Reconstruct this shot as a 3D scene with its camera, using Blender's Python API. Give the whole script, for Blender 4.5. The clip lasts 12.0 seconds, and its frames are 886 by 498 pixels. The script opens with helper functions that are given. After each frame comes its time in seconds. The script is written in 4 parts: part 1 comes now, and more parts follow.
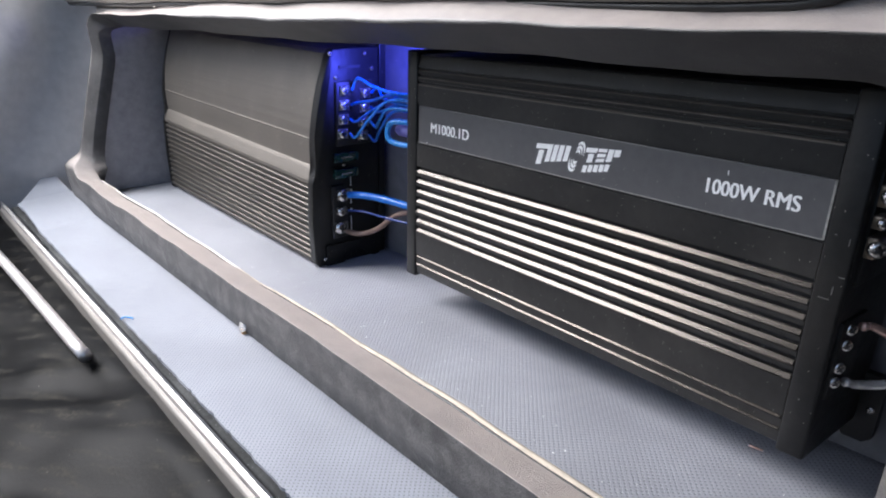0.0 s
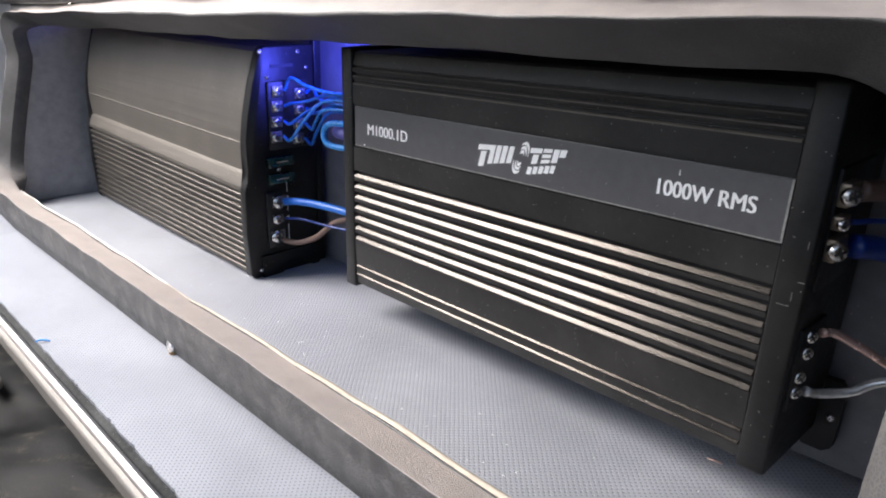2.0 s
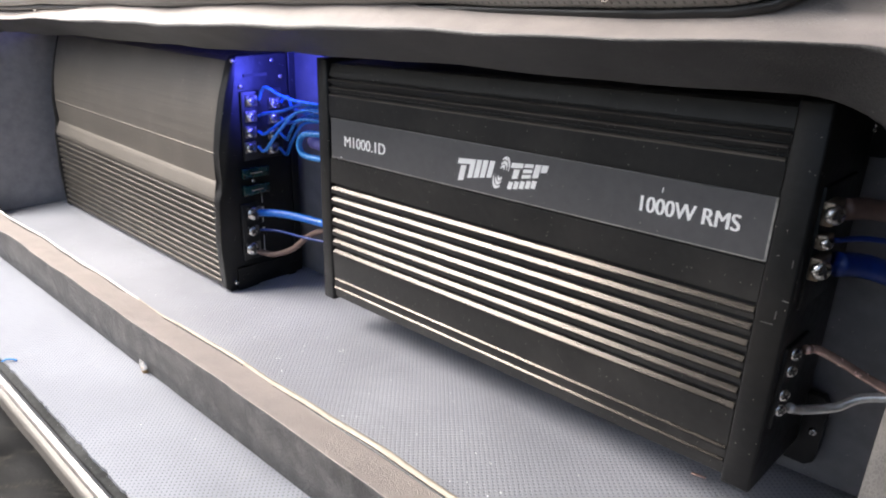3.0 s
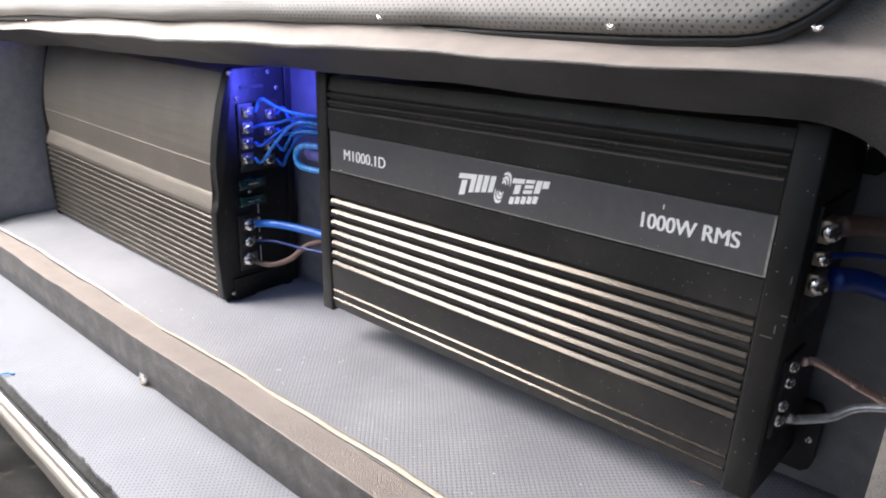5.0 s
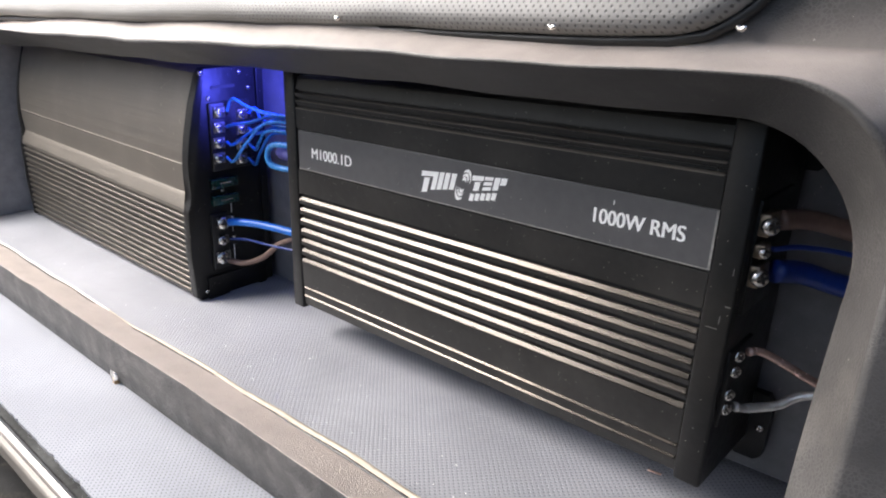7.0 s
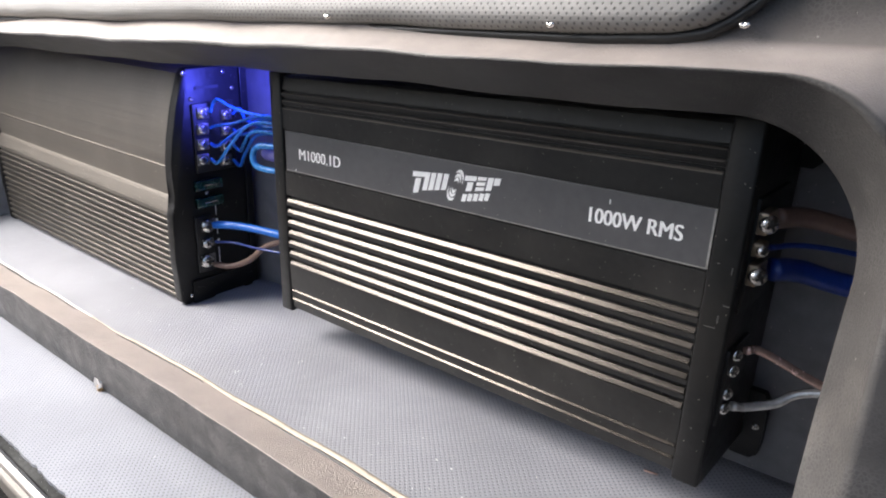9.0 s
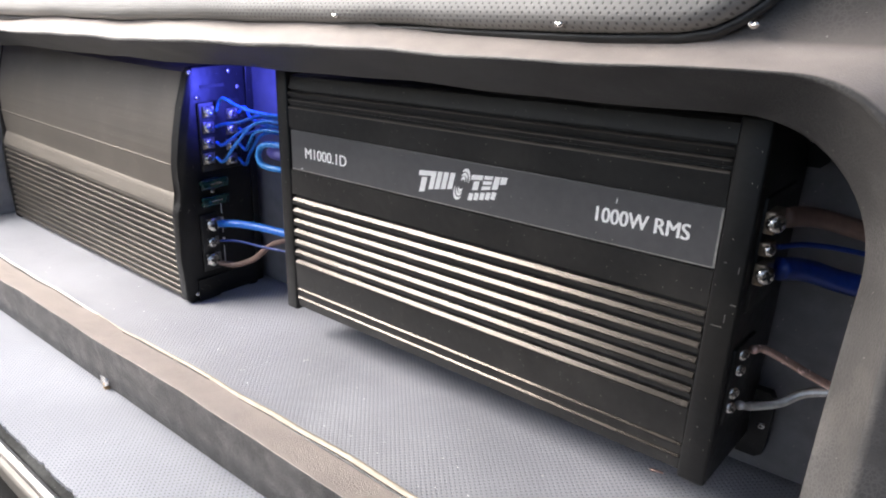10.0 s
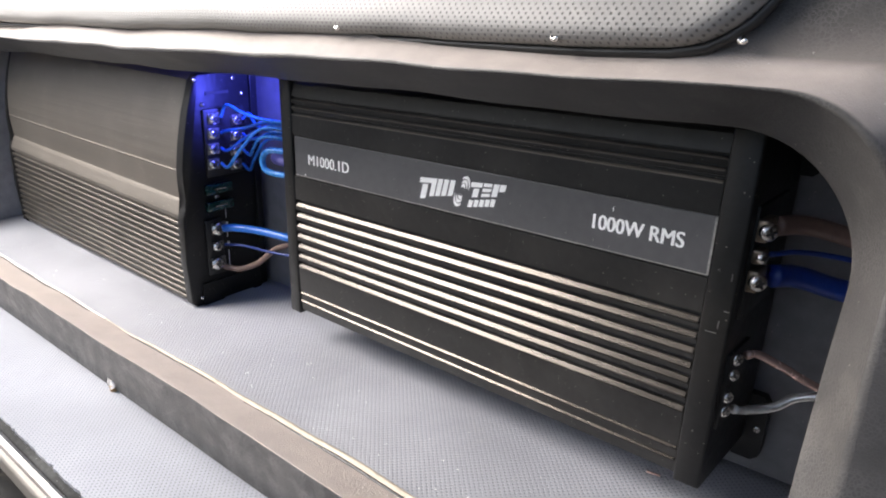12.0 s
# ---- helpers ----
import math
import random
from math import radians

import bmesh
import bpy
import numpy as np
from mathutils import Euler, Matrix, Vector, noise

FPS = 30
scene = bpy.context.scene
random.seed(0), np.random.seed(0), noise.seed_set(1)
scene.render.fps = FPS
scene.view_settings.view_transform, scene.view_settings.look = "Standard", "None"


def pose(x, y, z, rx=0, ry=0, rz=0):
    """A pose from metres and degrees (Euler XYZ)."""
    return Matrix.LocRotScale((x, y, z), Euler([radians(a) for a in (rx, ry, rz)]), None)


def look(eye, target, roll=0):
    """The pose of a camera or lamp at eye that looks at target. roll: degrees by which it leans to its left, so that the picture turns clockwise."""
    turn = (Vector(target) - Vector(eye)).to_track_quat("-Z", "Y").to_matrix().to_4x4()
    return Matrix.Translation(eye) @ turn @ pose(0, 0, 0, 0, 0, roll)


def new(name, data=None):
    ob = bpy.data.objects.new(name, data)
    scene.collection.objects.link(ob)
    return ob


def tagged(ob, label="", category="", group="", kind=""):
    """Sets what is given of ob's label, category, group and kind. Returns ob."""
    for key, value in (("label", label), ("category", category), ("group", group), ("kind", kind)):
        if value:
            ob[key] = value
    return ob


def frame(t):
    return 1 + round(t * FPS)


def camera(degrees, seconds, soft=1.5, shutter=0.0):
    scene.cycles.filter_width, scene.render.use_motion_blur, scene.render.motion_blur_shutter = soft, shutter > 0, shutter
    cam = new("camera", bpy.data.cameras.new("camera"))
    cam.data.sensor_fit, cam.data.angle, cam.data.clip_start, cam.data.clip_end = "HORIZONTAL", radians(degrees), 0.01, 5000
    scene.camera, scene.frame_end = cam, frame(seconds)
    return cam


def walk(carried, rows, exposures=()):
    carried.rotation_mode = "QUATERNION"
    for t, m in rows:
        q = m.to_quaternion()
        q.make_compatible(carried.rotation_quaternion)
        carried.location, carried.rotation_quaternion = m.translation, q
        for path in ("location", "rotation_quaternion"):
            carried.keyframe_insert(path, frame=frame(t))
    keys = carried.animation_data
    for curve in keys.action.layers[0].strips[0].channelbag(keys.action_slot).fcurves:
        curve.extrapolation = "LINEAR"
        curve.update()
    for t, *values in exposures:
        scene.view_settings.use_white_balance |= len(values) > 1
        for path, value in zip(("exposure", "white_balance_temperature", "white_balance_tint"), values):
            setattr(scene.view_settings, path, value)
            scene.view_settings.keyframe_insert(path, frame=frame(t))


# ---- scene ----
cam = camera(64.7, 12.0, 2.0)
PATH = [
    (0, (0.33845, -0.25191, 0.07991), (-0.39807, 0.33690, -0.25300), -0.201),
    (0.5, (0.33349, -0.24616, 0.07763), (-0.39541, 0.35095, -0.25729), -0.377),
    (1, (0.32768, -0.24089, 0.07480), (-0.39353, 0.36561, -0.25988), -0.457),
    (1.5, (0.32467, -0.23883, 0.07486), (-0.38491, 0.38208, -0.25825), -0.280),
    (2, (0.32488, -0.23199, 0.07567), (-0.36872, 0.40763, -0.25571), -0.277),
    (2.5, (0.31797, -0.22896, 0.08377), (-0.35974, 0.42650, -0.24952), -0.361),
    (3, (0.31819, -0.22845, 0.08122), (-0.35116, 0.43584, -0.25149), -0.224),
    (5, (0.31397, -0.23546, 0.08872), (-0.33976, 0.44412, -0.24416), -0.223),
    (5.5, (0.31604, -0.23853, 0.09266), (-0.34025, 0.43939, -0.23858), -0.218),
    (6, (0.32551, -0.23095, 0.08735), (-0.33020, 0.44596, -0.24707), -0.309),
    (6.5, (0.32578, -0.23217, 0.08858), (-0.32674, 0.44924, -0.24290), -0.117),
    (7, (0.32743, -0.23141, 0.08897), (-0.31557, 0.45840, -0.24378), -0.229),
    (9, (0.32080, -0.23199, 0.08837), (-0.30192, 0.47592, -0.24493), -0.292),
    (9.5, (0.31803, -0.23379, 0.08884), (-0.30438, 0.47353, -0.24628), -0.250),
    (10, (0.31991, -0.23370, 0.08861), (-0.30488, 0.47165, -0.24622), -0.278),
    (10.5, (0.32214, -0.23470, 0.08989), (-0.30453, 0.46997, -0.24287), -0.105),
    (11, (0.32238, -0.23481, 0.09084), (-0.30613, 0.46820, -0.24195), -0.197),
    (11.5, (0.32369, -0.23593, 0.09236), (-0.30610, 0.46587, -0.24057), -0.331),
    (12, (0.32408, -0.23588, 0.09274), (-0.30522, 0.46589, -0.24116), -0.399),
]
EXPOSURES = [(0.0, 2.64, 5850, 10), (1.5, 2.70, 6050, 10), (3.0, 2.81, 6330, 10), (12.0, 2.84, 6330, 10)]
walk(cam, [(t, look(eye, target, roll)) for t, eye, target, roll in PATH], EXPOSURES)

# ---- world, sun, exposure ----
SUN_EL = radians(49)
world = bpy.data.worlds.new("world")
scene.world = world
world.use_nodes = True
wn = world.node_tree
sky = wn.nodes.new("ShaderNodeTexSky")
sky.sky_type = "NISHITA"
sky.sun_disc = False
sky.sun_elevation = SUN_EL
sky.sun_rotation = radians(236)
sky.air_density = 1.0
sky.dust_density = 4.0
wn.links.new(sky.outputs[0], wn.nodes["Background"].inputs[0])
wn.nodes["Background"].inputs[1].default_value = 0.04
sun = new("sun", bpy.data.lights.new("sun", "SUN"))
sun.data.energy = 0.6
sun.data.angle = radians(48)
sun.data.color = (1.0, 0.95, 0.9)
sun.matrix_world = look((-0.60, -0.40, 0.95), (0, 0, 0))
# area lamp added as daylight from over the far end of the box
FILL_POSE = look((-0.66, -0.56, 0.70), (-0.05, -0.02, -0.08))
fill_lamp = new("fill_daylight", bpy.data.lights.new("fill_daylight", "AREA"))
fill_lamp.data.shape = "RECTANGLE"
fill_lamp.data.size, fill_lamp.data.size_y = 0.62, 0.56
fill_lamp.data.energy = 3.6
fill_lamp.data.color = (1.0, 0.94, 0.88)
fill_lamp.matrix_world = FILL_POSE

# ---- materials ----


def nodes_of(name):
    m = bpy.data.materials.new(name)
    m.use_nodes = True
    nt = m.node_tree
    return m, nt, nt.nodes["Principled BSDF"]


def node(nt, kind, **values):
    n = nt.nodes.new(kind)
    for key, value in values.items():
        n.inputs[key].default_value = value
    return n


def math_node(nt, op, a, b=None, c=None):
    n = nt.nodes.new("ShaderNodeMath")
    n.operation = op
    for i, v in enumerate((a, b, c)):
        if v is None:
            continue
        if isinstance(v, (int, float)):
            n.inputs[i].default_value = v
        else:
            nt.links.new(v, n.inputs[i])
    return n.outputs[0]


def mix(nt, fac, a, b):
    n = nt.nodes.new("ShaderNodeMix")
    n.data_type = "RGBA"
    for i, v in ((0, fac), (6, a), (7, b)):
        if isinstance(v, (int, float)):
            n.inputs[i].default_value = v
        elif isinstance(v, tuple):
            n.inputs[i].default_value = (*v, 1)
        else:
            nt.links.new(v, n.inputs[i])
    return n.outputs[2]


def coords(nt, scale=(1, 1, 1)):
    tc = nt.nodes.new("ShaderNodeTexCoord")
    mp = nt.nodes.new("ShaderNodeMapping")
    mp.inputs["Scale"].default_value = scale
    nt.links.new(tc.outputs["Object"], mp.inputs[0])
    return mp.outputs[0]


def noise_out(nt, vec, scale, detail=3, rough=0.55):
    n = node(nt, "ShaderNodeTexNoise", Scale=scale, Detail=detail, Roughness=rough)
    nt.links.new(vec, n.inputs["Vector"])
    return n.outputs[0]


def ramp(nt, fac, lo, hi):
    n = nt.nodes.new("ShaderNodeMapRange")
    n.interpolation_type = "SMOOTHSTEP"
    n.inputs[1].default_value, n.inputs[2].default_value = lo, hi
    nt.links.new(fac, n.inputs[0])
    return n.outputs[0]


def bump(nt, height, strength, distance, chain=None):
    n = node(nt, "ShaderNodeBump", Strength=strength, Distance=distance)
    nt.links.new(height, n.inputs["Height"])
    if chain:
        nt.links.new(chain, n.inputs["Normal"])
    return n.outputs[0]


def specks(nt, vec, scale, size, share):
    """Small scattered grains of dust, as a mask."""
    v = node(nt, "ShaderNodeTexVoronoi", Scale=scale)
    nt.links.new(vec, v.inputs["Vector"])
    near = math_node(nt, "LESS_THAN", v.outputs["Distance"], size)
    sep = nt.nodes.new("ShaderNodeSeparateColor")
    nt.links.new(v.outputs["Color"], sep.inputs[0])
    some = math_node(nt, "LESS_THAN", sep.outputs[0], share)
    return math_node(nt, "MULTIPLY", near, some)


def plain(name, color, rough=0.5, metal=0.0, vary=0.25, scale=60.0, bumpy=0.0, stretch=(1, 1, 1), dust=0.0, dust_color=(0.55, 0.5, 0.44), spec=0.5, coat=0.0):
    """A surface with large and fine variation of colour and gloss, grain and settled dust."""
    m, nt, bsdf = nodes_of(name)
    vec = coords(nt, stretch)
    big = noise_out(nt, vec, scale * 0.2, 3)
    fine = noise_out(nt, vec, scale * 3, 4)
    both = math_node(nt, "MULTIPLY_ADD", fine, 0.5, math_node(nt, "MULTIPLY", big, 0.5))
    dark = tuple(c * (1 - vary) for c in color)
    light = tuple(min(1, c * (1 + vary)) for c in color)
    col = mix(nt, ramp(nt, both, 0.3, 0.7), dark, light)
    if dust:
        flat = coords(nt)
        sp = specks(nt, flat, 560, 0.12, 0.3 * dust)
        film = math_node(nt, "MULTIPLY", ramp(nt, noise_out(nt, flat, 22, 4), 0.4, 0.8), 0.1 * dust)
        col = mix(nt, math_node(nt, "MAXIMUM", sp, film), col, dust_color)
    nt.links.new(col, bsdf.inputs["Base Color"])
    nt.links.new(math_node(nt, "MULTIPLY_ADD", fine, 0.2, rough - 0.1), bsdf.inputs["Roughness"])
    bsdf.inputs["Metallic"].default_value = metal
    bsdf.inputs["Specular IOR Level"].default_value = spec
    bsdf.inputs["Coat Weight"].default_value = coat
    if bumpy:
        nt.links.new(bump(nt, fine, bumpy, 0.0006), bsdf.inputs["Normal"])
    return m


def leather(name, color, rough=0.45, spec=0.5):
    """Grained artificial leather with dusty rubbed patches."""
    m, nt, bsdf = nodes_of(name)
    vec = coords(nt)
    v = node(nt, "ShaderNodeTexVoronoi", Scale=900.0)
    v.feature = "DISTANCE_TO_EDGE"
    warp = nt.nodes.new("ShaderNodeVectorMath")
    warp.operation = "MULTIPLY_ADD"
    nz = node(nt, "ShaderNodeTexNoise", Scale=300.0, Detail=2.0)
    nt.links.new(vec, nz.inputs["Vector"])
    nt.links.new(nz.outputs["Color"], warp.inputs[0])
    warp.inputs[1].default_value = (0.0016, 0.0016, 0.0016)
    nt.links.new(vec, warp.inputs[2])
    nt.links.new(warp.outputs[0], v.inputs["Vector"])
    big = noise_out(nt, vec, 14, 4, 0.6)
    patch = ramp(nt, noise_out(nt, vec, 38, 5, 0.65), 0.56, 0.78)
    col = mix(nt, ramp(nt, big, 0.3, 0.7), tuple(c * 0.62 for c in color), tuple(c * 1.25 for c in color))
    col = mix(nt, math_node(nt, "MULTIPLY", patch, 0.14), col, (0.34, 0.3, 0.26))
    # rubbed creases of the grain
    grain = ramp(nt, v.outputs["Distance"], 0.0, 0.22)
    rub = math_node(nt, "MULTIPLY", math_node(nt, "SUBTRACT", 1.0, grain), ramp(nt, noise_out(nt, vec, 45, 4, 0.6), 0.36, 0.62))
    # the low rail is rubbed and creased the most
    place = nt.nodes.new("ShaderNodeSeparateXYZ")
    nt.links.new(vec, place.inputs[0])
    low = ramp(nt, math_node(nt, "MULTIPLY", place.outputs[2], -1.0), 0.055, 0.085)
    rub = math_node(nt, "MULTIPLY", rub, math_node(nt, "MULTIPLY_ADD", low, 0.1, 0.15))
    col = mix(nt, rub, col, tuple(c * 4.2 for c in color))
    folds = node(nt, "ShaderNodeTexVoronoi", Scale=620.0)
    folds.feature = "DISTANCE_TO_EDGE"
    nt.links.new(warp.outputs[0], folds.inputs["Vector"])
    fold = math_node(nt, "SUBTRACT", 1.0, ramp(nt, folds.outputs["Distance"], 0.02, 0.2))
    worn = math_node(nt, "MULTIPLY", low, ramp(nt, noise_out(nt, vec, 90, 3, 0.5), 0.36, 0.66))
    col = mix(nt, math_node(nt, "MULTIPLY", math_node(nt, "MULTIPLY", fold, worn), 0.42), col, (0.3, 0.285, 0.27))
    # what faces up gets a pale dusty tone that carries light from above
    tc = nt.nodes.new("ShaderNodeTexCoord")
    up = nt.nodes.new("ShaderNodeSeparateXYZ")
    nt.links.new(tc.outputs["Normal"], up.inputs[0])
    top_light = math_node(nt, "MULTIPLY", ramp(nt, up.outputs[2], 0.35, 0.9), math_node(nt, "MULTIPLY_ADD", noise_out(nt, vec, 70, 5, 0.65), 0.5, 0.5))
    col = mix(nt, top_light, col, (0.475, 0.415, 0.375))
    col = mix(nt, math_node(nt, "MULTIPLY", specks(nt, vec, 420, 0.12, 0.08), 0.3), col, (0.6, 0.56, 0.5))
    nt.links.new(col, bsdf.inputs["Base Color"])
    nt.links.new(math_node(nt, "MULTIPLY_ADD", big, 0.25, rough - 0.12), bsdf.inputs["Roughness"])
    bsdf.inputs["Specular IOR Level"].default_value = spec
    fine = noise_out(nt, vec, 1500, 2)
    b0 = bump(nt, fine, 0.3, 0.0003)
    b1 = bump(nt, math_node(nt, "MULTIPLY", grain, math_node(nt, "MULTIPLY_ADD", low, 0.88, 0.12)), 0.7, 0.0004, b0)
    b2 = bump(nt, noise_out(nt, vec, 30, 3), 0.25, 0.002, b1)
    nt.links.new(b2, bsdf.inputs["Normal"])
    return m


def perforated(name, color, pitch, hole, axes, rough=0.4, spec=0.5, hole_color=(0.03, 0.03, 0.035), depth=0.6):
    """Vinyl pricked with staggered rows of small holes."""
    m, nt, bsdf = nodes_of(name)
    vec = coords(nt)
    sep = nt.nodes.new("ShaderNodeSeparateXYZ")
    nt.links.new(vec, sep.inputs[0])
    a, b = sep.outputs[axes[0]], sep.outputs[axes[1]]

    def lattice(shift):
        d = []
        for s in (a, b):
            f = math_node(nt, "FRACT", math_node(nt, "MULTIPLY_ADD", s, 1 / pitch, shift + 40.0))
            d.append(math_node(nt, "POWER", math_node(nt, "SUBTRACT", f, 0.5), 2.0))
        return math_node(nt, "SQRT", math_node(nt, "ADD", d[0], d[1]))

    dist = math_node(nt, "MINIMUM", lattice(0.0), lattice(0.5))
    solid = ramp(nt, dist, hole * 0.7, hole * 1.25)
    big = noise_out(nt, vec, 9, 4, 0.6)
    fine = noise_out(nt, vec, 900, 2)
    col = mix(nt, ramp(nt, big, 0.3, 0.7), tuple(c * 0.86 for c in color), tuple(min(1, c * 1.1) for c in color))
    col = mix(nt, math_node(nt, "MULTIPLY", ramp(nt, noise_out(nt, vec, 60, 5, 0.7), 0.55, 0.8), 0.15), col, (0.5, 0.47, 0.43))
    col = mix(nt, specks(nt, vec, 210, 0.06, 0.05), col, (0.8, 0.78, 0.74))
    col = mix(nt, solid, hole_color, col)
    nt.links.new(col, bsdf.inputs["Base Color"])
    nt.links.new(math_node(nt, "MULTIPLY_ADD", big, 0.2, rough - 0.1), bsdf.inputs["Roughness"])
    bsdf.inputs["Specular IOR Level"].default_value = spec
    b1 = bump(nt, solid, depth, 0.0006)
    b2 = bump(nt, fine, 0.2, 0.0003, b1)
    b3 = bump(nt, noise_out(nt, vec, 16, 3), 0.4, 0.003, b2)
    nt.links.new(b3, bsdf.inputs["Normal"])
    return m


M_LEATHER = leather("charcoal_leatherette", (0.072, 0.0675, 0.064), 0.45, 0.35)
M_FLOOR = perforated("floor_vinyl", (0.325, 0.332, 0.362), 0.0030, 0.17, (0, 1), 0.42, 0.5, (0.205, 0.21, 0.228), 0.5)
M_LEDGE = perforated("ledge_vinyl", (0.28, 0.291, 0.322), 0.0030, 0.145, (0, 1), 0.4, 0.5, (0.12, 0.126, 0.145), 0.6)
M_PAD = perforated("pad_vinyl", (0.23, 0.22, 0.208), 0.0027, 0.15, (0, 2), 0.45, 0.4, (0.1, 0.095, 0.09), 0.6)
# one lining in two tones: shaded for back and right, lit elsewhere
M_LINING_SHADED = plain("lining_shaded", (0.19, 0.185, 0.19), 0.5, 0, 0.2, 40, 0.3, dust=0.3)
M_LINING_LIT = plain("lining_lit", (0.36, 0.348, 0.355), 0.5, 0, 0.2, 40, 0.3, dust=0.3)
M_AMP = plain("black_anodised", (0.018, 0.0174, 0.0168), 0.42, 0.0, 0.25, 80, 0.25, dust=0.9, dust_color=(0.2, 0.185, 0.165), spec=0.32)
M_AMP_RIB = plain("bright_rib_tops", (0.068, 0.060, 0.052), 0.27, 0.7, 0.15, 80, 0.1, stretch=(0.1, 1, 1), dust=0.2, dust_color=(0.3, 0.28, 0.25))
M_PLATE = plain("black_end_plate", (0.0085, 0.0084, 0.0086), 0.42, 0.0, 0.25, 90, 0.3, dust=0.4, dust_color=(0.25, 0.23, 0.2), spec=0.28)
M_TAG = plain("dark_grey_tag", (0.085, 0.084, 0.088), 0.38, 0.0, 0.12, 70, 0.08, dust=0.3, dust_color=(0.3, 0.28, 0.25))
M_WHITE = plain("white_print", (0.88, 0.88, 0.87), 0.5, 0, 0.06, 120)
M_BRUSHED = plain("brushed_dark_aluminium", (0.165, 0.148, 0.127), 0.48, 0.6, 0.1, 90, 0.2, stretch=(0.06, 1, 1.6), dust=0.8)
# the ribs' shaded faces and lit edges are put into these two colours
M_FIN = plain("shaded_rib_faces", (0.026, 0.023, 0.020), 0.5, 0.1, 0.2, 80, 0.2, stretch=(0.1, 1, 1), dust=0.5, dust_color=(0.3, 0.27, 0.23))
M_FIN_EDGE = plain("lit_rib_edges", (0.12, 0.108, 0.09), 0.4, 0.6, 0.4, 80, 0.1, stretch=(0.2, 1, 1), dust=0.4)
M_CHROME = plain("nickel_screw", (0.78, 0.75, 0.71), 0.22, 1.0, 0.2, 300, 0.5)
M_CLAMP = plain("dull_nickel_clamp", (0.34, 0.325, 0.31), 0.3, 0.9, 0.35, 400, 0.9)
M_CONTACT = plain("dull_gilt_contact", (0.3, 0.24, 0.18), 0.35, 0.8, 0.25, 200, 0.4)
M_SLOT = plain("screw_slot", (0.03, 0.03, 0.03), 0.6)
M_BLUE = plain("blue_wire", (0.02, 0.16, 0.62), 0.3, 0, 0.2, 120, 0.1)
M_CYAN = plain("light_blue_wire", (0.06, 0.3, 0.75), 0.28, 0, 0.2, 120, 0.1)
M_DEEP = plain("dark_blue_cable", (0.008, 0.032, 0.2), 0.35, 0, 0.2, 120, 0.1)
M_BROWN = plain("brown_cable", (0.16, 0.1, 0.08), 0.4, 0, 0.2, 120, 0.1)
M_COPPER = plain("copper_speaker_wire", (0.75, 0.5, 0.41), 0.25, 0.5, 0.2, 150, 0.1, coat=0.6)
M_TIN = plain("tinned_speaker_wire", (0.8, 0.77, 0.72), 0.22, 0.5, 0.2, 150, 0.1, coat=0.6)
M_FUSE = plain("green_fuse", (0.004, 0.035, 0.032), 0.25, 0, 0.2, 120, 0.1, coat=0.5)
M_BLACK = plain("black_plastic", (0.015, 0.015, 0.015), 0.45, 0, 0.2, 90, 0.2)


def streaked(name, color, streak_color):
    """Black plastic with slanting dusty streaks."""
    m, nt, bsdf = nodes_of(name)
    tc = nt.nodes.new("ShaderNodeTexCoord")
    mp = nt.nodes.new("ShaderNodeMapping")
    mp.vector_type = "TEXTURE"
    mp.inputs["Rotation"].default_value = (0, 0, radians(33))
    mp.inputs["Scale"].default_value = (5.0, 1, 1)
    nt.links.new(tc.outputs["Object"], mp.inputs[0])
    band = ramp(nt, noise_out(nt, mp.outputs[0], 120, 4, 0.6), 0.5, 0.7)
    fine = noise_out(nt, coords(nt), 420, 4, 0.7)
    dusty = math_node(nt, "MULTIPLY", band, ramp(nt, fine, 0.35, 0.7))
    col = mix(nt, dusty, color, streak_color)
    col = mix(nt, math_node(nt, "MULTIPLY", specks(nt, coords(nt), 260, 0.1, 0.05), 0.5), col, (0.3, 0.28, 0.25))
    nt.links.new(col, bsdf.inputs["Base Color"])
    nt.links.new(math_node(nt, "MULTIPLY_ADD", dusty, 0.3, 0.4), bsdf.inputs["Roughness"])
    bsdf.inputs["Specular IOR Level"].default_value = 0.05
    nt.links.new(bump(nt, fine, 0.3, 0.0006), bsdf.inputs["Normal"])
    return m


M_SILL = streaked("dusty_black_sill", (0.003, 0.003, 0.0029), (0.05, 0.046, 0.037))
M_ALU = plain("aluminium_trim", (0.66, 0.63, 0.60), 0.42, 0.75, 0.1, 80, 0.1, stretch=(0.1, 1, 1), dust=0.4)
M_RUBBER = plain("black_rubber", (0.02, 0.021, 0.02), 0.65, 0, 0.5, 90, 0.5, dust=0.3, spec=0.25)
M_UNDERLAY = plain("grey_underlay", (0.034, 0.035, 0.034), 0.8, 0, 0.6, 110, 0.9, dust=0.8, dust_color=(0.3, 0.3, 0.29), spec=0.2)
M_FLANGE = plain("dull_flange", (0.2, 0.185, 0.168), 0.5, 0.3, 0.15, 80, 0.2, stretch=(0.1, 1, 1), dust=0.4)
M_SEAM = plain("pale_seam", (0.6, 0.57, 0.53), 0.6, 0, 0.3, 150, 0.4)
M_CORD = plain("straw_cord", (0.46, 0.40, 0.315), 0.7, 0, 0.3, 200, 0.5, stretch=(0.3, 1, 1))
M_TRIM = plain("grey_trim_plastic", (0.6, 0.57, 0.54), 0.5, 0, 0.1, 30, 0.2, dust=0.4)
M_DARKROOM = plain("dark_panel", (0.05, 0.05, 0.05), 0.8, 0, 0.2, 20, 0.3)

# ---- mesh helpers ----


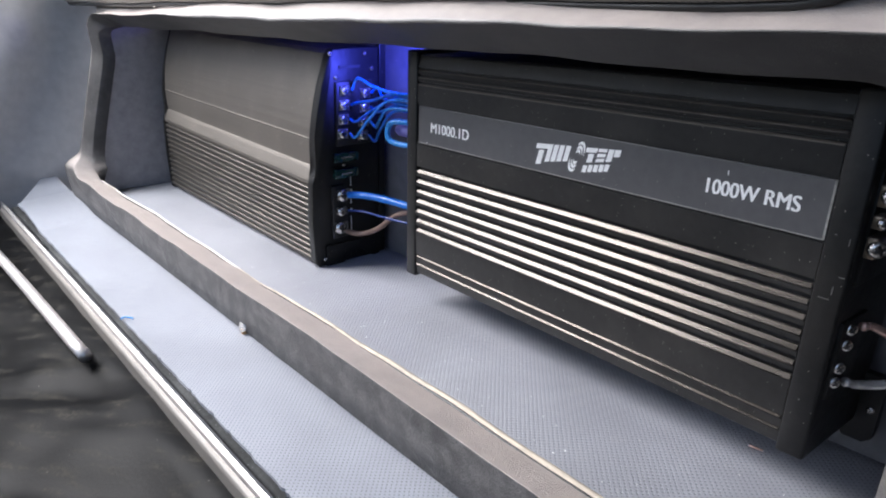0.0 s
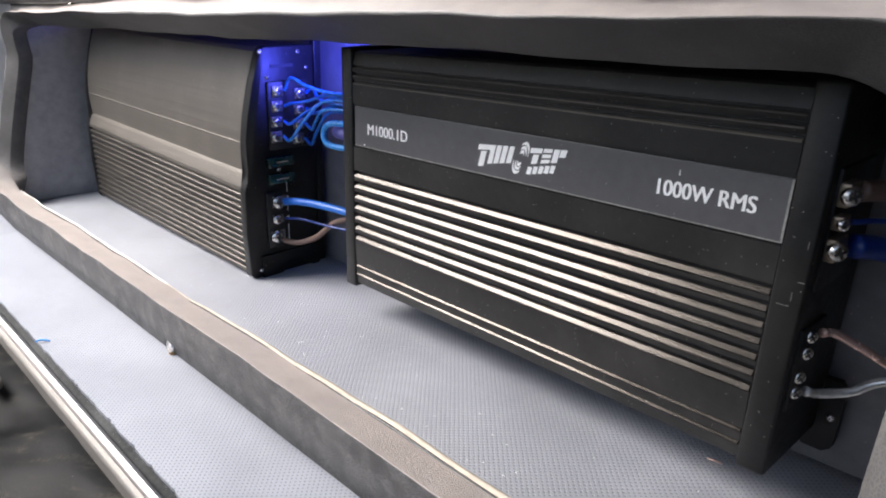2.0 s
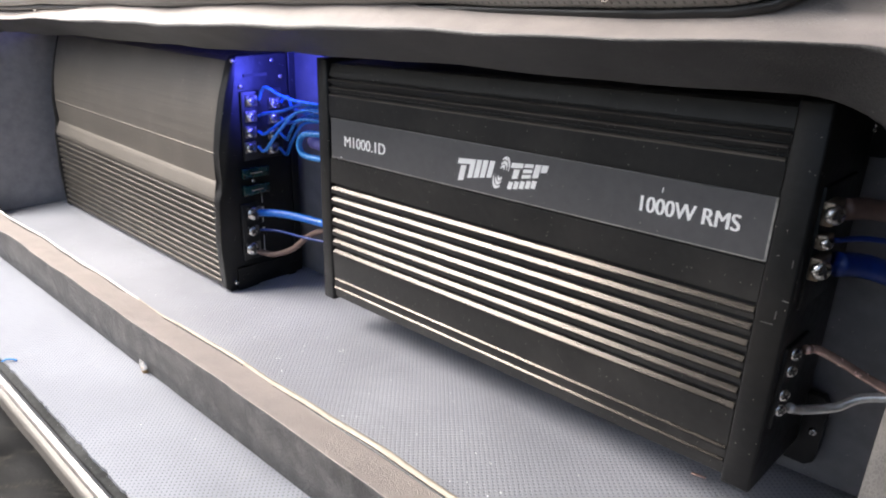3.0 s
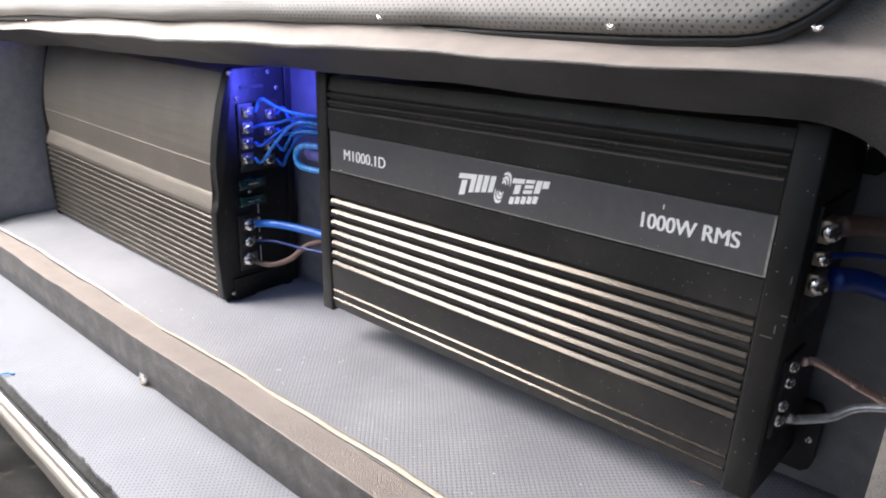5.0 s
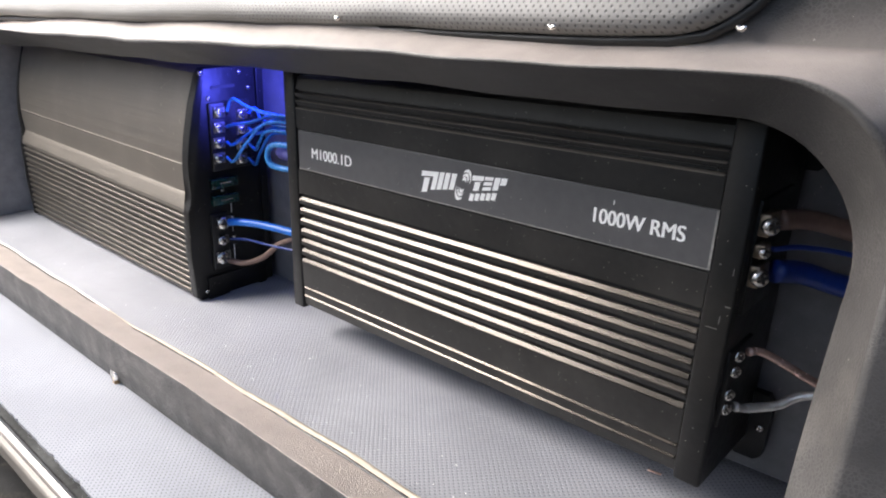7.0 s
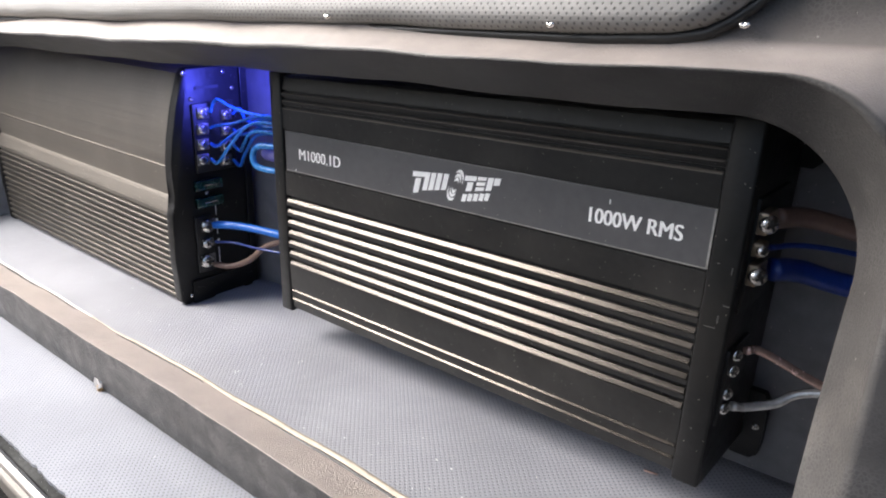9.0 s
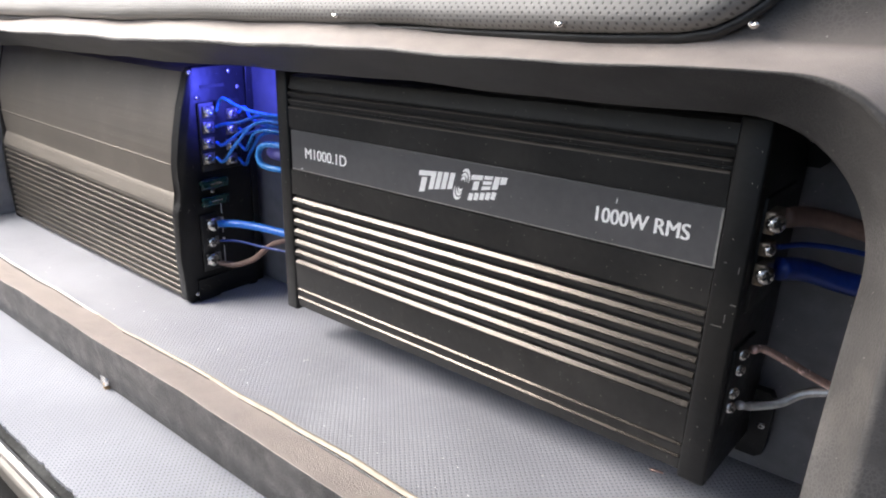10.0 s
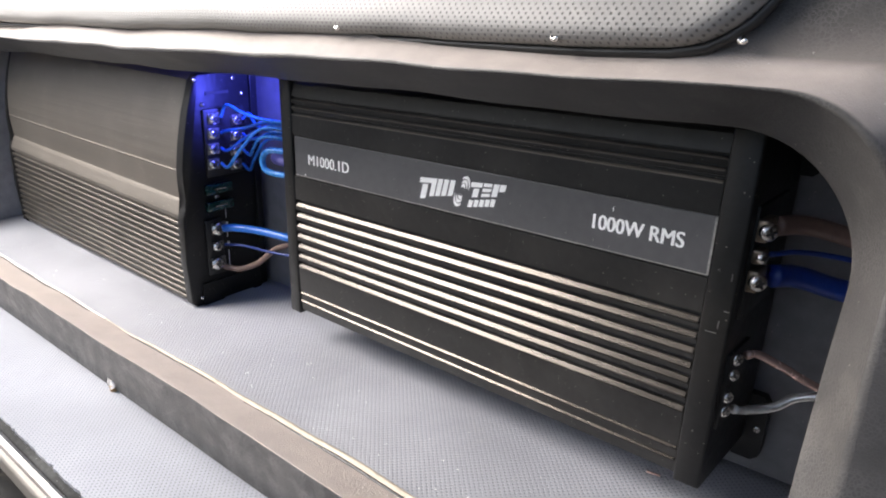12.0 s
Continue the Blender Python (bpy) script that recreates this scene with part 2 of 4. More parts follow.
def part(name, bm, material, parent, label="", smooth=False):
    """Links a bmesh as one mesh object under a thing or a part."""
    me = bpy.data.meshes.new(name)
    bmesh.ops.recalc_face_normals(bm, faces=bm.faces)
    bm.to_mesh(me)
    bm.free()
    me.materials.append(material)
    if smooth:
        for p in me.polygons:
            p.use_smooth = True
    ob = new(name, me)
    ob.parent = parent
    if label:
        ob["label"] = label
    return ob


def thing(name, m, label, category, group="", kind=""):
    ob = new(name)
    ob.empty_display_size = 0.01
    ob.matrix_world = m
    return tagged(ob, label, category, group, kind)


def setting(name, bm, material, label, category, m, smooth=False):
    ob = part(name, bm, material, None, "", smooth)
    ob.matrix_world = m
    return tagged(ob, label, category, "", "structure")


def add_box(bm, x0, x1, y0, y1, z0, z1, r=0.0):
    vs = [bm.verts.new((x, y, z)) for x in (x0, x1) for y in (y0, y1) for z in (z0, z1)]
    fs = [bm.faces.new([vs[i] for i in q]) for q in ((0, 1, 3, 2), (4, 6, 7, 5), (0, 4, 5, 1), (2, 3, 7, 6), (0, 2, 6, 4), (1, 5, 7, 3))]
    if r:
        edges = {e for f in fs for e in f.edges}
        bmesh.ops.bevel(bm, geom=list(edges), offset=r, segments=2, profile=0.5, affect="EDGES")
    return bm


def box(x0, x1, y0, y1, z0, z1, r=0.0):
    return add_box(bmesh.new(), x0, x1, y0, y1, z0, z1, r)


def extrude_x(profile, x0, x1, closed=True, steps=1):
    """A prism along x from points (y, z)."""
    bm = bmesh.new()
    rows = []
    for i in range(steps + 1):
        x = x0 + (x1 - x0) * i / steps
        rows.append([bm.verts.new((x, y, z)) for y, z in profile])
    n = len(profile)
    for r0, r1 in zip(rows, rows[1:]):
        for i in range(n if closed else n - 1):
            j = (i + 1) % n
            bm.faces.new((r0[i], r0[j], r1[j], r1[i]))
    if closed:
        bm.faces.new(rows[0])
        bm.faces.new(rows[-1][::-1])
    return bm


def extrude_y(profile, y0, y1, r=0.0):
    """A plate along y from points (x, z)."""
    bm = bmesh.new()
    a = [bm.verts.new((x, y0, z)) for x, z in profile]
    b = [bm.verts.new((x, y1, z)) for x, z in profile]
    n = len(profile)
    for i in range(n):
        bm.faces.new((a[i], a[(i + 1) % n], b[(i + 1) % n], b[i]))
    bm.faces.new(a)
    bm.faces.new(b[::-1])
    return bm


def smooth_line(points, per=8):
    """Points along a smooth curve through those given."""
    p = [Vector(q) for q in points]
    p = [p[0] * 2 - p[1]] + p + [p[-1] * 2 - p[-2]]
    out = []
    for i in range(1, len(p) - 2):
        for k in range(per):
            t = k / per
            a, b, c, d = p[i - 1:i + 3]
            out.append(0.5 * (2 * b + (c - a) * t + (2 * a - 5 * b + 4 * c - d) * t * t + (3 * b - a - 3 * c + d) * t ** 3))
    out.append(p[-2])
    return out


def tube(points, radius, sides=10, per=8, ends=True):
    line = smooth_line(points, per)
    bm = bmesh.new()
    rings = []
    up = Vector((0.13, 0.31, 0.94))
    for i, p in enumerate(line):
        d = (line[min(i + 1, len(line) - 1)] - line[max(i - 1, 0)]).normalized()
        s = d.cross(up).normalized()
        up = s.cross(d).normalized()
        rings.append([bm.verts.new(p + radius * (math.cos(a) * s + math.sin(a) * up)) for a in (2 * math.pi * k / sides for k in range(sides))])
    for r0, r1 in zip(rings, rings[1:]):
        for k in range(sides):
            bm.faces.new((r0[k], r0[(k + 1) % sides], r1[(k + 1) % sides], r1[k]))
    if ends:
        bm.faces.new(rings[0][::-1])
        bm.faces.new(rings[-1])
    return bm


def lathe_x(profile, sides=16):
    """Turned about the x axis, from points (x, radius)."""
    bm = bmesh.new()
    rings = [[bm.verts.new((x, r * math.cos(2 * math.pi * k / sides), r * math.sin(2 * math.pi * k / sides))) for k in range(sides)] for x, r in profile]
    for r0, r1 in zip(rings, rings[1:]):
        for k in range(sides):
            bm.faces.new((r0[k], r0[(k + 1) % sides], r1[(k + 1) % sides], r1[k]))
    bm.faces.new(rings[0])
    bm.faces.new(rings[-1])
    return bm


def shear(bm, k):
    for v in bm.verts:
        v.co.x += k * v.co.z
    return bm


def at(ob, x, y, z, turn=0.0):
    ob.matrix_basis = pose(x, y, z, turn)
    return ob


BOX = pose(0, 0, 0, 0, 0, math.degrees(math.atan(0.02)))
FLOOR = -0.110
TILT_F = 0.27


def front(w):
    """Depth of the sloping front board at a height."""
    return -0.043 - TILT_F * (0.078 - w)


def wave(u, k=1.0):
    return k * (0.0009 * math.sin(u * 21 + 0.4) + 0.0007 * math.sin(u * 47 + 2.0) + 0.0004 * math.sin(u * 110))


# ---- the box: front board with its opening, niche, ledge ----


def rounded_loop(u0, u1, w0, w1, radii, per_corner=14, along=60):
    """Points round a rectangle with rounded corners, the same count for every size."""
    if isinstance(radii, float):
        radii = (radii,) * 4
    br, tr, tl, bl = radii
    pts = []
    corners = ((u1 - br, w0 + br, -90, br), (u1 - tr, w1 - tr, 0, tr), (u0 + tl, w1 - tl, 90, tl), (u0 + bl, w0 + bl, 180, bl))
    arcs = [[(cu + r * math.cos(radians(a0 + 90 * k / per_corner)), cw + r * math.sin(radians(a0 + 90 * k / per_corner))) for k in range(per_corner + 1)] for cu, cw, a0, r in corners]
    for i, arc in enumerate(arcs):
        pts += arc
        a, b = arc[-1], arcs[(i + 1) % 4][0]
        n = along if i in (1, 3) else 14
        pts += [(a[0] + (b[0] - a[0]) * k / n, a[1] + (b[1] - a[1]) * k / n) for k in range(1, n)]
    return pts


def unit(x, a, b):
    return max(0.0, min(1.0, (x - a) / (b - a)))


def bulge(w):
    """How far the padded roll round the opening stands out from the board."""
    return 0.005 + 0.009 * unit(w, 0.035, 0.062) + 0.0035 * unit(w, -0.060, -0.085)


def front_board():
    bm = bmesh.new()
    loops = []
    lo, hi = (-0.484, 0.60), (-0.1205, 0.34)
    corner = (0.040, 0.034, 0.018, 0.034)
    inner_corner = (0.036, 0.038, 0.014, 0.030)
    def rise(u, w):
        """The roll's upper edge runs up towards the near end."""
        return 0.0018 * unit(u, 0.02, 0.22) * unit(w, 0.03, 0.065)

    edge = [(u, w + rise(u, w)) for u, w in rounded_loop(-0.461, 0.2995, -0.0870, 0.0705, corner)]

    def outer(p, k):
        u, w = p
        cu, cw = -0.08, -0.015
        du, dw = u - cu, w - cw
        s = min(((hi_ - c) / d if d > 0 else (lo_ - c) / d) for c, d, lo_, hi_ in ((cu, du, lo[0], lo[1]), (cw, dw, hi[0], hi[1])) if abs(d) > 1e-9)
        return u + (cu + du * s - u) * k, w + (cw + dw * s - w) * k

    for k, share in ((1.0, 0.0), (0.6, 0.0), (0.25, 0.0), (0.07, 0.08), (0.04, 0.3), (0.02, 0.65), (0.007, 0.93)):
        out = []
        for p in edge:
            u, w = outer(p, k)
            low = unit(w, -0.070, -0.081)
            upright = -0.0955 - 0.0045 * unit(w, -0.1205, -0.0870)
            v = front(w) - bulge(p[1]) * share
            out.append((u, v + (upright - v) * low, w))
        loops.append(out)
    for t in (0.0, 0.05, 0.12, 0.45, 0.8, 0.95, 1.0):
        # the roll's inner side, nearly straight with softened corners
        ring = rounded_loop(-0.461 + 0.0095 * t, 0.2995 - 0.0105 * t, -0.0870, 0.0705 - 0.0125 * t, tuple(r + (q - r) * t for r, q in zip(corner, inner_corner)))
        out = []
        for (u, w), p in zip(ring, edge):
            w += rise(u, w) * (1 - t)
            low = unit(w, 0.02, -0.080)
            v0 = front(p[1]) - bulge(p[1])
            v0 += (-0.100 - v0) * unit(p[1], -0.070, -0.081)
            v1 = front(w) + 0.0155 + (-0.0795 - front(w) - 0.0155) * low
            if p[0] < -0.44:
                # the far upright of the roll is thin
                side = unit(p[1], -0.080, -0.055) * unit(p[0], -0.44, -0.455)
                v1 += (min(v1, v0 + 0.007) - v1) * side
            out.append((u, v0 + (v1 - v0) * t, w - 0.0052 * low ** 3 * t))
        loops.append(out)
    last = loops[-1]
    loops.append([(u, v + (0.0008 if w < -0.085 else 0.012), w - (0.022 if w < -0.085 else 0.0)) for u, v, w in last])
    rings = []
    for i, loop in enumerate(loops):
        soft = (0.0, 0.4, 0.9)[i] if i < 3 else 1.0
        ring = []
        for u, v, w in loop:
            low = w < -0.05
            n = noise.noise(Vector((u * 14, w * 14, 3.1))) * 0.0012 + noise.noise(Vector((u * 40, w * 40, 8.1))) * 0.0005
            ring.append(bm.verts.new((u, v + soft * n, w + soft * (wave(u, 0.5 if not low else 0.6) + n * 0.6))))
        rings.append(ring)
    n = len(edge)
    for r0, r1 in zip(rings, rings[1:]):
        for k in range(n):
            bm.faces.new((r0[k], r0[(k + 1) % n], r1[(k + 1) % n], r1[k]))
    # returns that give the board its body
    back = [bm.verts.new((v.co.x, v.co.y + 0.02, v.co.z)) for v in rings[0]]
    for k in range(n):
        bm.faces.new((rings[0][k], rings[0][(k + 1) % n], back[(k + 1) % n], back[k]))
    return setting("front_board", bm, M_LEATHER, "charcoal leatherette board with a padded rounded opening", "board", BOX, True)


board = front_board()


def sheet(u0, u1, v0, v1, height, nu, nv, thick=0.004):
    bm = bmesh.new()
    grids = []
    for lift in (0.0, -thick):
        grids.append([[bm.verts.new((u0 + (u1 - u0) * i / nu, v0 + (v1 - v0) * j / nv, height(u0 + (u1 - u0) * i / nu, v0 + (v1 - v0) * j / nv) + lift)) for j in range(nv + 1)] for i in range(nu + 1)])
    top, low = grids
    for i in range(nu):
        for j in range(nv):
            bm.faces.new((top[i][j], top[i + 1][j], top[i + 1][j + 1], top[i][j + 1]))
            bm.faces.new((low[i][j], low[i][j + 1], low[i + 1][j + 1], low[i + 1][j]))
    for i in range(nu):
        for j in (0, nv):
            bm.faces.new((top[i][j], top[i + 1][j], low[i + 1][j], low[i][j]))
    for j in range(nv):
        for i in (0, nu):
            bm.faces.new((top[i][j], top[i][j + 1], low[i][j + 1], low[i][j]))
    return bm


setting("floor", sheet(-0.460, 0.42, -0.0815, 0.056, lambda u, v: FLOOR + 0.0006 * noise.noise(Vector((u * 20, v * 20, 0))), 60, 12), M_FLOOR,
        "grey perforated vinyl floor of the niche", "floor", BOX, True)
setting("wall_back", box(-0.468, 0.43, 0.052, 0.066, -0.125, 0.10), M_LINING_SHADED, "grey lined back wall of the niche", "wall", BOX)
setting("wall_left", extrude_x([(-0.0790, -0.125), (-0.0790, -0.083), (-0.0430, 0.060), (-0.0300, 0.10), (0.0515, 0.10), (0.0515, -0.125)], -0.4680, -0.4535), M_LINING_LIT, "grey lined side wall of the niche", "wall", BOX)
setting("wall_right", box(0.42, 0.432, -0.085, 0.0515, -0.125, 0.10), M_LINING_SHADED, "lined side wall of the niche with shade in its colour", "wall", BOX)
setting("ceiling", box(-0.468, 0.432, -0.028, 0.066, 0.064, 0.076), M_LINING_LIT, "lined top of the niche", "ceiling", BOX)

# straw-coloured raw edge of the lining along the rail


def cord_line(u0, u1, n):
    us = [u0 + (u1 - u0) * k / n for k in range(n + 1)]
    return [(u, -0.0786 + 0.3 * wave(u, 0.8), -0.0922 + 0.6 * wave(u)) for u in us]


def cord(u0, u1, n, radius, dv=0.0, dw=0.0):
    """The lining's edge, thinning out towards its far end."""
    bm = tube([(u, v + dv, w + dw) for u, v, w in cord_line(u0, u1, n)], 1.0, 6, 3)
    mids = [Vector(p) + Vector((0, dv, dw)) for p in smooth_line(cord_line(u0, u1, n), 3)]
    for i, v in enumerate(bm.verts):
        mid = mids[i // 6]
        v.co = mid + (v.co - mid) * radius(mid.x)
    return bm


part("edge_cord", cord(-0.10, 0.29, 22, lambda u: 0.0006 + 0.0011 * unit(u, -0.06, 0.08)), M_CORD, board, "straw-coloured raw lining edge", True)
part("edge_seam", cord(-0.43, -0.10, 14, lambda u: 0.0008), M_SEAM, board, "pale raw lining edge", True)
# a black tube draws the shade in the gap beside the edge
part("edge_gap_shade", cord(-0.43, 0.29, 30, lambda u: 0.0007 + 0.0004 * unit(u, -0.2, 0.1), -0.0019, -0.0002), M_BLACK, board, "black tube for the shade in the gap beside the lining edge", True)


def ledge_height(u, v):
    h = -0.1215 - 0.004 * min(1.0, max(0.0, (-0.095 - v) / 0.06))
    h += 0.0008 * noise.noise(Vector((u * 9, v * 18, 5)))
    if u < -0.40:
        k = (-0.40 - u) / 0.2
        h += 0.012 * k * k + 0.005 * max(0.0, math.sin(k * 5.5)) * (1 if k < 0.6 else 0.4)
    return h


def ledge():
    bm = sheet(-0.60, 0.45, -0.1478, -0.0925, ledge_height, 480, 14, 0.0025)
    for v in bm.verts:
        # the far end is cut at a slant
        if v.co.x < -0.50:
            k = (-0.50 - v.co.x) / 0.10
            v.co.y = max(v.co.y, -0.149 + 0.05 * k)
        if v.co.y < -0.1455:
            v.co.y += 0.0006 * noise.noise(Vector((v.co.x * 70, 0, 0))) + 0.0011 * noise.noise(Vector((v.co.x * 420, 3, 0)))
    return setting("ledge", bm, M_LEDGE, "light perforated vinyl flap with a rough cut edge", "ledge", BOX)


flap = ledge()

# ---- sill, trims and the car round it ----


def lining_strip():
    """Fuzzy grey-black underlay that shows beside the cut edge of the flap."""
    def height(u, v):
        return -0.1268 + 0.0005 * noise.noise(Vector((u * 60, v * 200, 9))) - 0.12 * max(0.0, -0.1490 - v)
    return part("underlay", sheet(-0.52, 0.45, -0.1513, -0.1440, height, 300, 5, 0.003), M_UNDERLAY, flap, "fuzzy grey-black underlay", True)


lining_strip()


def trim_strip():
    t = thing("trim_strip", BOX, "long polished aluminium trim strip on the sill", "trim strip")
    face = [(-0.1550, -0.1335), (-0.1546, -0.1322), (-0.1539, -0.1316), (-0.1525, -0.1310), (-0.1519, -0.1314), (-0.1516, -0.1325), (-0.1516, -0.146), (-0.1550, -0.146)]
    part("face", extrude_x(face, -0.60, 0.45, True, 20), M_ALU, t, "bright polished face")
    flange = [(-0.1583, -0.1372), (-0.1580, -0.1362), (-0.1573, -0.1353), (-0.1554, -0.1340), (-0.1553, -0.146), (-0.1583, -0.146)]
    part("flange", extrude_x(flange, -0.60, 0.45, True, 20), M_FLANGE, t, "dull beige flange")
    return t


trim_strip()

thread = part("blue_thread", tube([(-0.1445, -0.1490, -0.1245), (-0.1425, -0.1468, -0.1232), (-0.1412, -0.1445, -0.1236), (-0.1385, -0.1425, -0.1240)], 0.0006, 6, 4), M_CYAN, None, "", True)
thread.matrix_world = BOX
tagged(thread, "tiny scrap of light blue wire on the flap's edge", "wire scrap")


def trim_rod():
    bm = tube([(-0.62, -0.1905, -0.1415), (-0.45, -0.1865, -0.1412), (-0.30, -0.1812, -0.1410), (-0.135, -0.1765, -0.1402)], 0.0044, 14, 6)
    ob = part("trim_rod", bm, M_ALU, None, "", True)
    ob.matrix_world = BOX
    return tagged(ob, "short aluminium rod lying on the black sill", "rod")


trim_rod()


def sill_height(u, v):
    a = v * 0.84 - u * 0.55
    b = u * 0.84 + v * 0.55
    h = -0.1445 - 0.30 * max(0.0, -0.165 - v)
    ridge = abs(noise.noise(Vector((a * 38, b * 4, 2)))) + 0.5 * abs(noise.noise(Vector((a * 90, b * 8, 7))))
    return h - 0.011 * ridge * min(1.0, max(0.0, (-0.162 - v) / 0.02)) + 0.0015 * noise.noise(Vector((u * 25, v * 25, 1)))


setting("sill", sheet(-0.9, 0.9, -0.60, -0.150, sill_height, 180, 60, 0.01), M_SILL, "dusty ribbed black plastic sill", "sill", BOX, True)


def side_trim():
    bm = bmesh.new()
    rows = []
    for i in range(41):
        v = -0.55 + 0.75 * i / 40
        row = []
        for j in range(41):
            w = -0.20 + 0.33 * j / 40
            line = -0.108 + 0.58 * w
            k = 1 / (1 + math.exp(max(-40, min(40, (v - line) / 0.003))))
            row.append(bm.verts.new((-0.60 + 0.02 * k - 0.22 * max(-0.1, w) + 0.003 * noise.noise(Vector((v * 7, w * 7, 0))), v, w)))
        rows.append(row)
    for r0, r1 in zip(rows, rows[1:]):
        for a in range(40):
            bm.faces.new((r0[a], r0[a + 1], r1[a + 1], r1[a]))
    return setting("side_trim", bm, M_TRIM, "grey moulded plastic side trim of the car", "trim", BOX, True)


side_trim()

def pad():
    """Perforated padded cover above the opening, with a rounded corner."""
    bm = bmesh.new()
    outline = rounded_loop(-0.60, 0.2655, 0.0800, 0.32, 0.030, 10, 50)
    rings = []
    for k, (inset, lift) in enumerate(((0.0, 0.0008), (0.0, 0.0045), (0.001, 0.0080), (0.003, 0.0108), (0.006, 0.0116), (0.011, 0.0106), (0.018, 0.0078), (0.025, 0.0044), (0.0298, 0.0014))):
        ring = []
        for u, w in outline:
            cu, cw = max(-0.57, min(0.235, u)), max(0.11, min(0.29, w))
            d = Vector((u - cu, w - cw))
            d = d * (1 - inset / 0.03) if inset else d
            uu, ww = cu + d.x, cw + d.y
            ww += wave(u, 0.5)
            lump = 0.0006 * math.sin(u * 64)
            ring.append(bm.verts.new((uu, front(ww) - lift - lump * (k > 2), ww)))
        rings.append(ring)
    n = len(outline)
    for r0, r1 in zip(rings, rings[1:]):
        for a in range(n):
            bm.faces.new((r0[a], r0[(a + 1) % n], r1[(a + 1) % n], r1[a]))
    bm.faces.new(rings[-1])
    t = thing("padded_cover", BOX, "grey perforated vinyl pad stapled above the opening", "pad")
    part("cover", bm, M_PAD, t, "grey perforated vinyl", True)
    # dark tube that follows the pad's lower edge
    line = [(u, front(w) - 0.0042, w - 0.0012) for u, w in rounded_loop(-0.60, 0.2655, 0.0800, 0.32, 0.030, 10, 50)]
    low = sorted([p for p in line if p[2] < 0.085 and p[0] < 0.24])
    part("edge_line", tube([(u, v, w + wave(u, 0.5)) for u, v, w in low[::3]] + [(0.2510, front(0.0835) - 0.0042, 0.0832), (0.2608, front(0.093) - 0.0042, 0.0930), (0.2663, front(0.11) - 0.0042, 0.11)], 0.0017, 8, 2), M_BLACK, t, "dark line along the pad's edge", True)
    return t



pad()


def staple(u, w, lift):
    t = thing("staple", BOX @ pose(u, front(w) - lift, w, 75), "small shiny steel staple in the vinyl edge", "staple", "staples along the pad")
    part("crown", tube([(-0.0010, 0.0002, 0), (-0.0004, -0.0005, 0), (0.0004, -0.0005, 0), (0.0010, 0.0002, 0)], 0.0008, 8, 3), M_CHROME, t, "", True)
    return t


for u, w, lift in ((-0.2965, 0.0772, 0.0040), (-0.2040, 0.0795, 0.0045), (-0.0070, 0.0772, 0.0045), (0.1030, 0.0837, 0.0117), (0.2016, 0.0823, 0.0117), (0.2550, 0.0828, 0.0060)):
    staple(u, w, lift)

rail_screw = thing("rail_screw", BOX @ pose(-0.0635, -0.0935, -0.1160), "small rusty nail head in the padded rail", "nail")
part("head", tube([(0, 0.004, 0), (0, -0.0012, 0), (0, -0.0030, 0.0004)], 0.0048, 12, 3), M_CHROME, rail_screw, "", True)
part("shank", tube([(0, 0.001, -0.002), (0, -0.0018, -0.0035), (0.0004, -0.0014, -0.0065)], 0.0026, 8, 3), plain("rust", (0.35, 0.22, 0.1), 0.6), rail_screw, "", True)

# ---- screws and terminals ----


def screw_parts(parent, x, y, z, r, name="screw", dirx=1, turn=20):
    """A cross-head screw that faces +x."""
    h = part(name, lathe_x([(-0.001, r * 0.9), (0.0, r), (r * 0.35, r * 0.97), (r * 0.6, r * 0.72), (r * 0.68, r * 0.3), (r * 0.5, 0.0001)], 14), M_CHROME, parent, "", True)
    h.matrix_basis = pose(x, y, z, turn)
    s = bmesh.new()
    add_box(s, r * 0.55, r * 0.70, -r * 0.6, r * 0.6, -r * 0.13, r * 0.13)
    add_box(s, r * 0.55, r * 0.705, -r * 0.13, r * 0.13, -r * 0.6, r * 0.6)
    part("cross_slot", s, M_SLOT, h)
    return h


# ---- amplifier with the printed tag ----


